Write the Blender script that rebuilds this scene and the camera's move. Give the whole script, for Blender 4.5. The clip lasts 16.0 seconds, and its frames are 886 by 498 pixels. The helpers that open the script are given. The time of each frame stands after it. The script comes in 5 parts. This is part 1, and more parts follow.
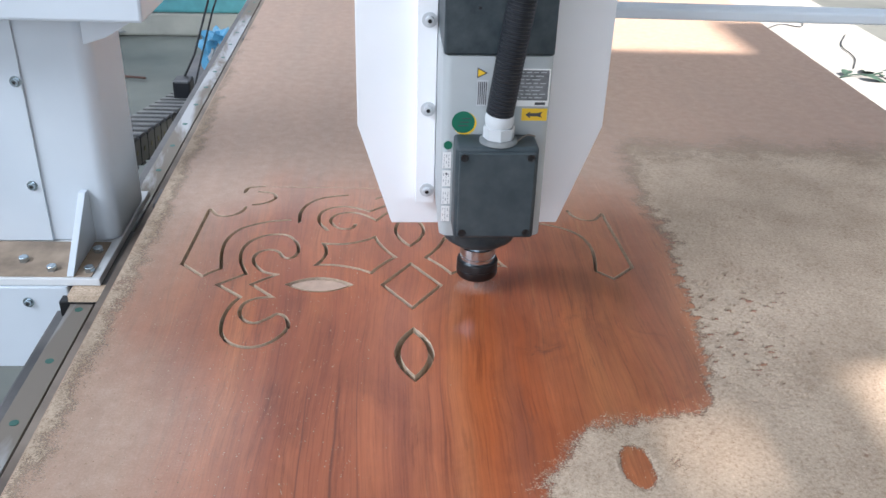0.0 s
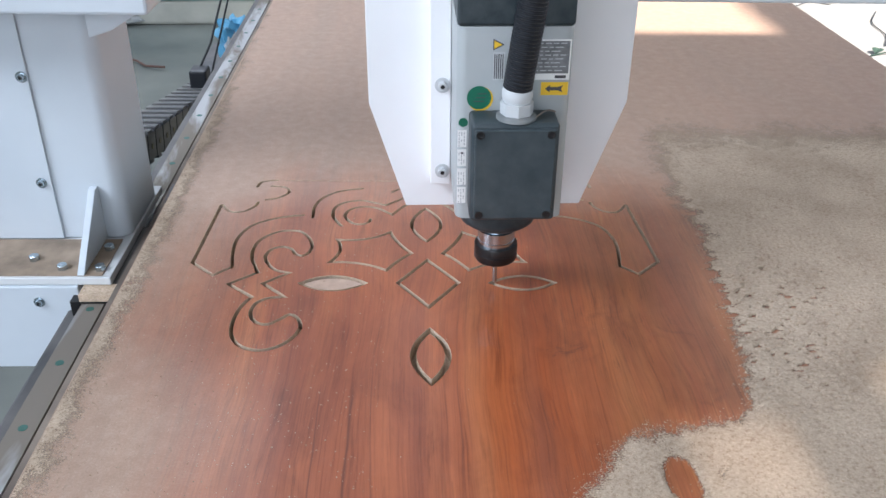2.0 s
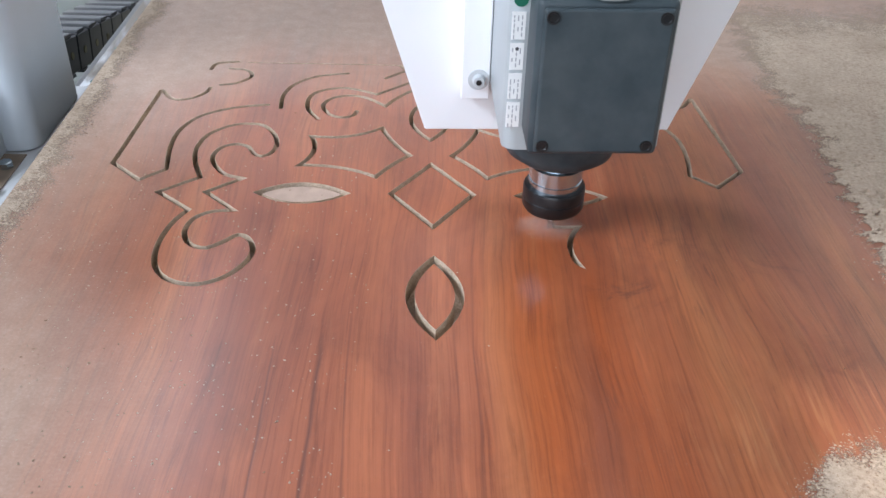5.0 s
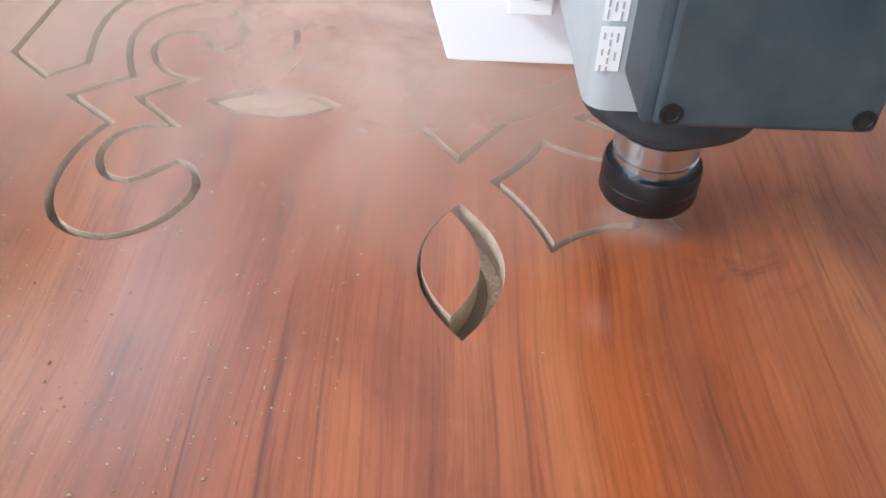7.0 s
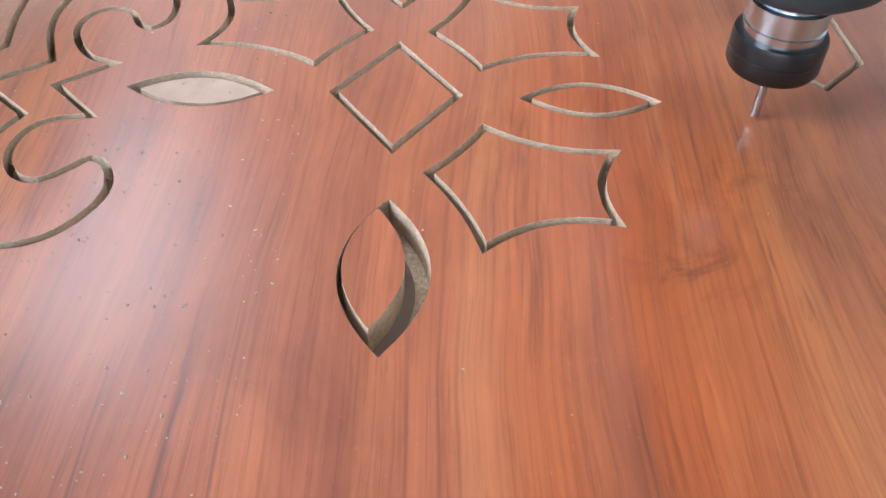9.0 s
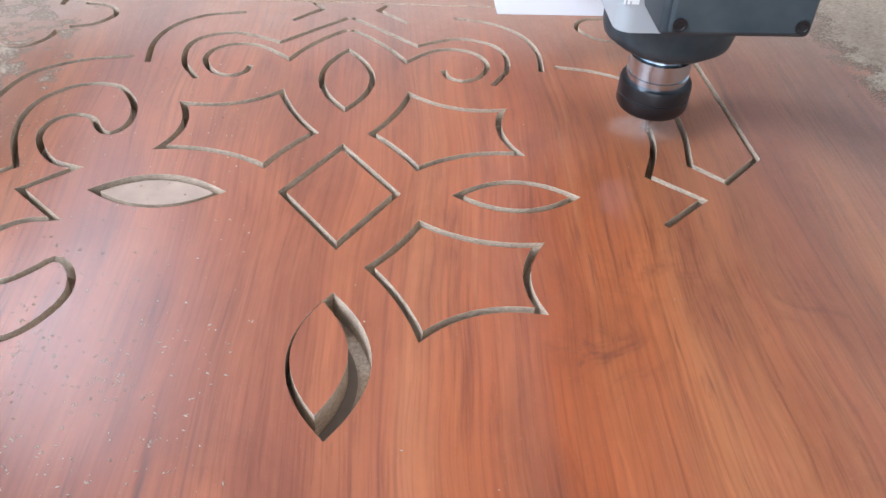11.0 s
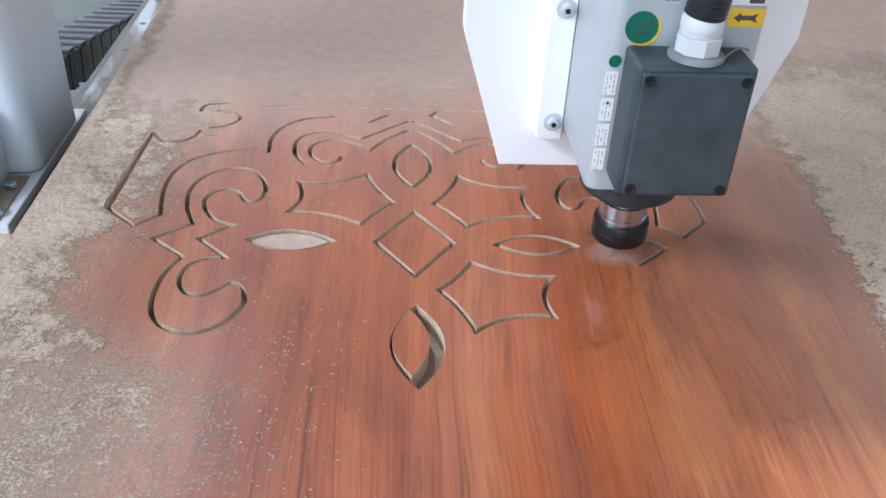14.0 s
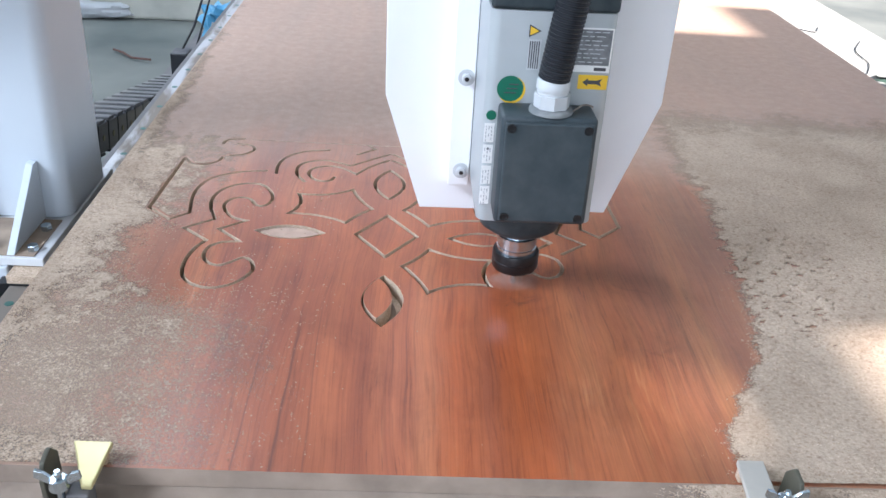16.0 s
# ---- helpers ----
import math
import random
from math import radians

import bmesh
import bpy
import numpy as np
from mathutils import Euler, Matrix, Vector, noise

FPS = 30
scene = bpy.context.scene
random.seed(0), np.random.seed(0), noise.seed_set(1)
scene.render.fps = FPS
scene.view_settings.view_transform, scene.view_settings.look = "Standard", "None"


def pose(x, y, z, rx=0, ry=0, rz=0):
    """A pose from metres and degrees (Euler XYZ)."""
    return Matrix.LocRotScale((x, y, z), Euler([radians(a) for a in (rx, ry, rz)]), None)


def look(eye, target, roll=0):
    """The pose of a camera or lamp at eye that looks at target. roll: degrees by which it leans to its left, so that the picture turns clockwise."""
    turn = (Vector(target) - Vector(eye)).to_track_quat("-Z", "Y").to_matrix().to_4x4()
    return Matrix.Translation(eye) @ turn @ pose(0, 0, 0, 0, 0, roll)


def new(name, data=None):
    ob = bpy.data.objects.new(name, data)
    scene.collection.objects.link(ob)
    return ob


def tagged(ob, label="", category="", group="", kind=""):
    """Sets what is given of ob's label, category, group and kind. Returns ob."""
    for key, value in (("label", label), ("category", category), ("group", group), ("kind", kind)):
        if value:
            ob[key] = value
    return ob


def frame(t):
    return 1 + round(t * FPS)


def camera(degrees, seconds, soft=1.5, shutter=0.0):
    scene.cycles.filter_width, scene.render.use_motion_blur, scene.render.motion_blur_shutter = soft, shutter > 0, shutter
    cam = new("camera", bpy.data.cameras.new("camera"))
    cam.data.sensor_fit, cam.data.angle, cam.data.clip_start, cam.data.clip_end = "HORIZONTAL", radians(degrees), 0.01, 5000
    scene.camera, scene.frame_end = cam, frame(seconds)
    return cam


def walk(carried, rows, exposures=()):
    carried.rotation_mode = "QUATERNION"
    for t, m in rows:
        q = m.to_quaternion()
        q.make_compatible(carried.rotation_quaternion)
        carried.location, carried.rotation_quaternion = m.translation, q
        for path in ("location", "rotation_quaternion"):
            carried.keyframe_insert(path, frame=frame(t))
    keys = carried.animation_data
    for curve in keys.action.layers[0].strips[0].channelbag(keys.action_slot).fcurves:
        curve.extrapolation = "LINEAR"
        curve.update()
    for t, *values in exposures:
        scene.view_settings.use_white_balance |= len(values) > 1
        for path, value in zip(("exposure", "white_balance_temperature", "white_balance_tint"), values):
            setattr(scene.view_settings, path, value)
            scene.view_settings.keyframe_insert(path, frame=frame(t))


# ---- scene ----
cam = camera(54.0, 16.0)
PATH = [
    (0, (-0.032, -0.927, 0.568), (0.098, 0.817, -0.402), 2.6),
    (0.5, (-0.019, -0.925, 0.572), (0.088, 0.815, -0.406), 2.2),
    (1, (-0.021, -0.913, 0.568), (0.053, 0.823, -0.423), 1.7),
    (1.5, (-0.025, -0.901, 0.576), (0.054, 0.823, -0.435), 1.2),
    (2, (-0.022, -0.886, 0.562), (0.054, 0.843, -0.442), 1.2),
    (2.5, (-0.014, -0.769, 0.474), (0.068, 0.978, -0.497), 2.4),
    (3, (-0.01, -0.676, 0.436), (0.08, 1.001, -0.65), 2.3),
    (3.5, (-0.001, -0.655, 0.406), (0.071, 1.003, -0.71), 1.2),
    (4, (-0.014, -0.659, 0.408), (0.092, 0.975, -0.74), 2.1),
    (4.2, (-0.008, -0.66, 0.408), (0.062, 0.978, -0.737), 1.4),
    (6.5, (-0.047, -0.568, 0.331), (0.056, 1.006, -0.897), 3.8),
    (7, (-0.023, -0.467, 0.291), (0.04, 1.044, -1.018), 4.0),
    (7.5, (-0.005, -0.434, 0.278), (-0.013, 1.002, -1.114), 1.9),
    (8, (0.001, -0.424, 0.265), (0.022, 1.017, -1.121), 2.2),
    (8.5, (0.004, -0.431, 0.282), (0.051, 0.983, -1.132), 2.7),
    (9, (0.019, -0.426, 0.296), (0.061, 0.993, -1.113), 2.6),
    (9.5, (0.035, -0.428, 0.302), (0.144, 1.045, -1.046), 3.1),
    (9.7, (0.033, -0.428, 0.306), (0.168, 1.05, -1.035), 3.5),
    (11.8, (0.006, -0.519, 0.374), (0.171, 1.06, -0.843), 5.1),
    (12, (-0.009, -0.549, 0.389), (0.171, 1.046, -0.804), 5.7),
    (12.5, (-0.038, -0.634, 0.44), (0.146, 0.984, -0.721), 5.2),
    (13, (-0.039, -0.674, 0.45), (0.119, 0.973, -0.673), 4.2),
    (13.5, (-0.035, -0.671, 0.454), (0.118, 0.97, -0.68), 4.2),
    (14, (-0.028, -0.669, 0.457), (0.107, 0.971, -0.679), 3.8),
    (14.5, (-0.025, -0.685, 0.453), (0.132, 0.984, -0.638), 4.3),
    (15, (-0.025, -0.71, 0.456), (0.126, 0.954, -0.643), 4.0),
    (15.5, (-0.024, -0.798, 0.485), (0.142, 0.888, -0.578), 3.7),
    (16, (0.012, -0.921, 0.489), (0.12, 0.831, -0.469), 4.1),
]
EXPOSURES = [(t, stops, 6380 if t < 6.9 else 6620 if t < 9 else 6120, 17) for t, stops in ((0, 1.64), (2.0, 1.60), (3.0, 1.48), (3.5, 1.74), (4.2, 1.80), (6.5, 1.72), (7.0, 1.90), (8.0, 1.84), (8.5, 2.02), (9.7, 2.08), (12.0, 1.95), (14.0, 1.82), (15.0, 1.68), (16, 1.86))]
walk(cam, [(t, look(eye, target, roll)) for t, eye, target, roll in PATH], EXPOSURES)

# ---- light ----
world = bpy.data.worlds.new("sky")
scene.world = world
world.use_nodes = True
_wn = world.node_tree.nodes
_sky = _wn.new("ShaderNodeTexSky")
_sky.sky_type = "NISHITA"
_sky.sun_disc = False
_sky.sun_elevation = radians(40)
_sky.sun_rotation = radians(90)
_bg = _wn["Background"]
_bg.inputs["Strength"].default_value = 0.05
world.node_tree.links.new(_sky.outputs["Color"], _bg.inputs["Color"])

sun = new("sun", bpy.data.lights.new("sun", "SUN"))
sun.data.energy = 5.0
sun.data.angle = radians(1.2)
sun.data.color = (1.0, 0.93, 0.82)
sun.matrix_world = look((4, 0, 3.36), (0, 0, 0))


def area_lamp(name, place, target, w, h, power, colour):
    ob = new(name, bpy.data.lights.new(name, "AREA"))
    ob.data.shape = "RECTANGLE"
    ob.data.size, ob.data.size_y, ob.data.energy, ob.data.color = w, h, power, colour
    ob.matrix_world = look(place, target)
    return ob


# openings on the left and in the roof are unseen, placed by groove light and gloss
area_lamp("daylight_left_window", (-3.45, -2.1, 1.1), (0, -0.6, 0.4), 4.0, 1.6, 9, (0.74, 0.88, 1.0))
area_lamp("daylight_high_side_window", (-3.45, -1.6, 2.95), (0, 0, 0), 2.2, 1.1, 70, (0.78, 0.90, 1.0))
area_lamp("daylight_roof_light", (-2.40, 3.85, 3.9), (-2.40, 3.85, 0), 1.4, 2.3, 60, (0.78, 0.90, 1.0))
# two added fills without a known source: far panel, then machine fronts
area_lamp("added_fill_far", (-1.0, 9.3, 2.3), (-1.0, 0, 1.5), 4.8, 2.4, 20, (0.86, 0.93, 1.0))
area_lamp("added_fill_near", (-1.6, -5.3, 1.4), (-1.2, 0, 1.0), 3.6, 3.4, 38, (0.86, 0.94, 1.0))

# ---- materials ----


def material(name, rough=0.5, metal=0.0, spec=0.5):
    m = bpy.data.materials.new(name)
    m.use_nodes = True
    b = m.node_tree.nodes["Principled BSDF"]
    b.inputs["Roughness"].default_value = rough
    b.inputs["Metallic"].default_value = metal
    b.inputs["Specular IOR Level"].default_value = spec
    return m, m.node_tree.nodes, m.node_tree.links, b


def coords(n, l, scale=(1, 1, 1)):
    c = n.new("ShaderNodeTexCoord")
    mp = n.new("ShaderNodeMapping")
    mp.inputs["Scale"].default_value = scale
    l.new(c.outputs["Object"], mp.inputs["Vector"])
    return mp.outputs["Vector"]


def noise_tex(n, l, vec, scale, detail=4, rough=0.55, dist=0.0):
    t = n.new("ShaderNodeTexNoise")
    t.inputs["Scale"].default_value = scale
    t.inputs["Detail"].default_value = detail
    t.inputs["Roughness"].default_value = rough
    t.inputs["Distortion"].default_value = dist
    l.new(vec, t.inputs["Vector"])
    return t.outputs["Fac"]


def ramp(n, l, fac, stops):
    r = n.new("ShaderNodeValToRGB")
    e = r.color_ramp.elements
    while len(e) < len(stops):
        e.new(0.5)
    for k, (p, c) in zip(e, stops):
        k.position, k.color = p, (*c, 1) if len(c) == 3 else c
    l.new(fac, r.inputs["Fac"])
    return r.outputs["Color"]


def mix(n, l, fac, a, b):
    m = n.new("ShaderNodeMix")
    m.data_type = "RGBA"
    for sock, v in ((m.inputs[0], fac), (m.inputs[6], a), (m.inputs[7], b)):
        if isinstance(v, (int, float)):
            sock.default_value = v
        elif isinstance(v, tuple):
            sock.default_value = (*v, 1)
        else:
            l.new(v, sock)
    return m.outputs[2]


def calc(n, l, op, a, b=0.0, clamp=False):
    m = n.new("ShaderNodeMath")
    m.operation = op
    m.use_clamp = clamp
    for sock, v in zip(m.inputs, (a, b)):
        if isinstance(v, (int, float)):
            sock.default_value = v
        else:
            l.new(v, sock)
    return m.outputs[0]


def bump(n, l, b, height, strength=0.3, distance=0.001):
    k = n.new("ShaderNodeBump")
    k.inputs["Strength"].default_value = strength
    k.inputs["Distance"].default_value = distance
    l.new(height, k.inputs["Height"])
    l.new(k.outputs["Normal"], b.inputs["Normal"])


def plain(name, colour, rough=0.5, metal=0.0, spec=0.5, vary=0.12, scale=14.0, grain=180.0, relief=0.08, dust=0.0):
    """Paint, metal or plastic with faint cloudiness, grain and, where asked, a film of sawdust."""
    m, n, l, b = material(name, rough, metal, spec)
    v = coords(n, l)
    big = noise_tex(n, l, v, scale, 4)
    fine = noise_tex(n, l, v, grain, 3)
    lo, hi = tuple(c * (1 - vary) for c in colour), tuple(min(1, c * (1 + vary)) for c in colour)
    col = ramp(n, l, big, [(0.3, lo), (0.7, hi)])
    if dust:
        f = calc(n, l, "MULTIPLY", calc(n, l, "SUBTRACT", big, 0.35, True), dust * 3, True)
        col = mix(n, l, f, col, (0.42, 0.36, 0.29))
    l.new(col, b.inputs["Base Color"])
    l.new(calc(n, l, "ADD", calc(n, l, "MULTIPLY", big, 0.25), rough - 0.12, True), b.inputs["Roughness"])
    bump(n, l, b, fine, relief, 0.0006)
    return m


def wood_material():
    m, n, l, b = material("cherry_veneer", 0.34, 0.0, 0.5)
    c = n.new("ShaderNodeTexCoord")
    sep = n.new("ShaderNodeSeparateXYZ")
    l.new(c.outputs["Object"], sep.inputs[0])
    x, y = sep.outputs[0], sep.outputs[1]
    # the grain wanders a little from side to side along the board
    sway = noise_tex(n, l, coords(n, l, (3.2, 1.5, 1)), 1.0, 3, 0.5)
    sway2 = noise_tex(n, l, coords(n, l, (16.0, 5.0, 1)), 1.0, 3, 0.55)
    xw = calc(n, l, "ADD", x, calc(n, l, "ADD", calc(n, l, "MULTIPLY", sway, 0.075), calc(n, l, "MULTIPLY", sway2, 0.006)))
    flow = n.new("ShaderNodeCombineXYZ")
    l.new(xw, flow.inputs[0])
    l.new(y, flow.inputs[1])

    def along(sx, sy, detail=4, rough=0.55, dist=0.0, shift=0.0):
        mp = n.new("ShaderNodeMapping")
        mp.inputs["Scale"].default_value = (sx, sy, 1)
        mp.inputs["Location"].default_value = (shift, shift * 0.7, 0)
        l.new(flow.outputs[0], mp.inputs["Vector"])
        return noise_tex(n, l, mp.outputs["Vector"], 1.0, detail, rough, dist)

    def times(a, stops, fac, share):
        k = n.new("ShaderNodeMix")
        k.data_type, k.blend_type = "RGBA", "MULTIPLY"
        k.inputs[0].default_value = share
        l.new(a, k.inputs[6])
        l.new(ramp(n, l, fac, stops), k.inputs[7])
        return k.outputs[2]

    def over(v, lo, gain):
        return calc(n, l, "MULTIPLY", calc(n, l, "SUBTRACT", v, lo, True), gain, True)
    broad = calc(n, l, "ADD", calc(n, l, "MULTIPLY", along(15.0, 0.5, 3, 0.5), 0.6), calc(n, l, "MULTIPLY", along(6.0, 1.6, 4, 0.6, 0.8, 3.0), 0.4))
    wood = ramp(n, l, broad, [(0.36, (0.200, 0.047, 0.022)), (0.45, (0.300, 0.077, 0.032)), (0.54, (0.382, 0.106, 0.040)), (0.64, (0.430, 0.140, 0.054))])
    # a warm orange heart stripe, and a paler pink stripe beside it
    east = over(x, 0.06, 5.0)
    wood = mix(n, l, calc(n, l, "MULTIPLY", east, over(along(22.0, 1.4, 4, 0.6, 0.4, 31.0), 0.36, 2.6)), wood, (0.390, 0.142, 0.048))
    off = calc(n, l, "MULTIPLY", calc(n, l, "SUBTRACT", xw, 0.160), 11.0)
    heart = calc(n, l, "SUBTRACT", 1.0, calc(n, l, "MULTIPLY", off, off), True)
    wood = mix(n, l, calc(n, l, "MULTIPLY", heart, over(along(30.0, 1.2, 3, 0.5, 0, 5.0), 0.30, 2.0)), wood, (0.370, 0.070, 0.008))
    wood = times(wood, [(0.30, (0.58, 0.52, 0.50)), (0.47, (1, 1, 1)), (0.58, (1.0, 1.0, 1.0)), (0.74, (1.26, 1.30, 1.30))], along(80.0, 4.2, 6, 0.74, 0.5, 1.0), 0.95)
    grain = along(420.0, 7.0, 4, 0.65, 0.1, 2.0)
    wood = times(wood, [(0.30, (0.62, 0.55, 0.51)), (0.5, (1, 1, 1)), (0.74, (1.18, 1.17, 1.15))], grain, 0.70)
    # soft mottling across the grain
    wood = times(wood, [(0.30, (0.80, 0.77, 0.75)), (0.5, (1, 1, 1)), (0.72, (1.13, 1.13, 1.12))], along(20.0, 8.0, 5, 0.65, 0.6, 7.0), 1.0)
    # thin golden flecks, most of them in the browner half
    gold = calc(n, l, "MULTIPLY", over(along(210.0, 9.0, 3, 0.6, 0.2, 37.0), 0.57, 7.0), over(along(14.0, 3.0, 3, 0.6, 0.0, 41.0), 0.42, 4.0))
    wood = mix(n, l, calc(n, l, "MULTIPLY", gold, calc(n, l, "ADD", calc(n, l, "MULTIPLY", east, 0.36), 0.12)), wood, (0.640, 0.330, 0.135))
    # short dark pores and longer dark strokes, thick in some strips and absent in others
    strip = over(along(11.0, 2.2, 3, 0.6, 0.0, 11.0), 0.44, 4.5)
    stroke_ = over(along(330.0, 22.0, 3, 0.6, 0.2, 13.0), 0.58, 9.0)
    long_ = over(along(150.0, 7.0, 3, 0.6, 0.3, 17.0), 0.62, 9.0)
    dark = calc(n, l, "MULTIPLY", calc(n, l, "MAXIMUM", stroke_, long_), strip)
    # growth lines that run on for long stretches
    run = along(30.0, 0.9, 2, 0.5, 0.5, 19.0)
    line = calc(n, l, "SUBTRACT", 1.0, calc(n, l, "MULTIPLY", calc(n, l, "ABSOLUTE", calc(n, l, "SUBTRACT", run, 0.5)), 60.0), True)
    line = calc(n, l, "MULTIPLY", line, over(along(8.0, 2.6, 3, 0.6, 0.0, 23.0), 0.45, 5.0))
    dark = calc(n, l, "MAXIMUM", calc(n, l, "MULTIPLY", dark, 0.62), calc(n, l, "MULTIPLY", line, 0.20))
    # a pair of dark veins down the middle and a single one to the left of it
    fade = over(along(40.0, 4.0, 3, 0.6, 0.0, 29.0), 0.36, 3.5)
    for centre, sharp, share in ((0.079, 620.0, 0.62), (0.087, 800.0, 0.5), (0.066, 900.0, 0.4), (-0.012, 700.0, 0.6)):
        vein = calc(n, l, "SUBTRACT", 1.0, calc(n, l, "MULTIPLY", calc(n, l, "ABSOLUTE", calc(n, l, "SUBTRACT", xw, centre)), sharp), True)
        dark = calc(n, l, "MAXIMUM", dark, calc(n, l, "MULTIPLY", calc(n, l, "MULTIPLY", vein, fade), share))
    # one long drying crack and a fainter one, near the edge of the board
    south = over(calc(n, l, "MULTIPLY", y, -1.0), 0.185, 30.0)
    for centre, sharp, share in ((-0.080, 480.0, 0.95), (-0.112, 800.0, 0.8)):
        wob = calc(n, l, "MULTIPLY", calc(n, l, "SUBTRACT", sway2, 0.5), 0.012)
        crack = calc(n, l, "SUBTRACT", 1.0, calc(n, l, "MULTIPLY", calc(n, l, "ABSOLUTE", calc(n, l, "SUBTRACT", calc(n, l, "ADD", x, wob), centre)), sharp), True)
        dark = calc(n, l, "MAXIMUM", dark, calc(n, l, "MULTIPLY", calc(n, l, "MULTIPLY", crack, south), share))
    # knotty patches with dark curls beside the ornament
    curls = n.new("ShaderNodeMapping")
    curls.inputs["Scale"].default_value = (26.0, 30.0, 1)
    l.new(c.outputs["Object"], curls.inputs["Vector"])
    warp = noise_tex(n, l, curls.outputs["Vector"], 1.0, 4, 0.6, 1.6)
    for kx, ky, wx, wy, share in ((0.145, -0.140, 26.0, 30.0, 0.75), (0.268, -0.100, 28.0, 34.0, 0.6), (0.276, -0.205, 40.0, 22.0, 0.55), (0.19, -0.075, 16.0, 22.0, 0.4)):
        ku = calc(n, l, "MULTIPLY", calc(n, l, "SUBTRACT", x, kx), wx)
        kv = calc(n, l, "MULTIPLY", calc(n, l, "SUBTRACT", y, ky), wy)
        near = calc(n, l, "SUBTRACT", 1.0, calc(n, l, "ADD", calc(n, l, "MULTIPLY", ku, ku), calc(n, l, "MULTIPLY", kv, kv)), True)
        dark = calc(n, l, "MAXIMUM", dark, calc(n, l, "MULTIPLY", calc(n, l, "MULTIPLY", over(warp, 0.50, 4.5), near), share))
    wood = mix(n, l, dark, wood, (0.115, 0.030, 0.017))
    # film of fine sawdust: thick at the far end and along the near left edge (there partly painted gloss), thin
    # elsewhere
    cloud = noise_tex(n, l, coords(n, l, (5.0, 3.6, 1)), 1.0, 5, 0.62, 0.4)
    speck = noise_tex(n, l, coords(n, l, (1, 1, 1)), 420.0, 3, 0.7)
    far = calc(n, l, "ADD", over(y, 0.17, 4.0), calc(n, l, "MULTIPLY", over(y, -0.02, 4.0), 0.16))
    leftward = calc(n, l, "MULTIPLY", x, -1.0)
    left, right = over(leftward, 0.19, 5.0), over(x, 0.24, 3.2)
    cover = calc(n, l, "ADD", calc(n, l, "ADD", far, left), calc(n, l, "MULTIPLY", right, 0.6))
    # near-left cover: settled dust, with the pale window gloss put into its colour
    near_left = calc(n, l, "MULTIPLY", over(leftward, 0.135, 7.0), over(calc(n, l, "MULTIPLY", y, -1.0), 0.10, 7.0))
    cover = calc(n, l, "ADD", cover, calc(n, l, "MULTIPLY", near_left, 0.60))
    f = calc(n, l, "MULTIPLY", calc(n, l, "ADD", cover, 0.03), calc(n, l, "ADD", calc(n, l, "MULTIPLY", cloud, 1.0), 0.36))
    f = calc(n, l, "ADD", f, calc(n, l, "MULTIPLY", calc(n, l, "SUBTRACT", speck, 0.62, True), 1.0), True)
    f = calc(n, l, "MINIMUM", f, 0.86)
    patchy = calc(n, l, "ADD", calc(n, l, "MULTIPLY", noise_tex(n, l, coords(n, l, (1, 1, 1)), 55.0, 5, 0.7), 0.5), calc(n, l, "MULTIPLY", speck, 0.5))
    film = ramp(n, l, patchy, [(0.36, (0.380, 0.267, 0.198)), (0.50, (0.440, 0.314, 0.236)), (0.64, (0.505, 0.380, 0.296))])
    l.new(mix(n, l, f, wood, film), b.inputs["Base Color"])
    l.new(calc(n, l, "ADD", calc(n, l, "MULTIPLY", f, 0.34), calc(n, l, "ADD", calc(n, l, "MULTIPLY", grain, 0.10), 0.27), True), b.inputs["Roughness"])
    bump(n, l, b, calc(n, l, "SUBTRACT", grain, calc(n, l, "MULTIPLY", dark, 0.8)), 0.10, 0.0005)
    return m


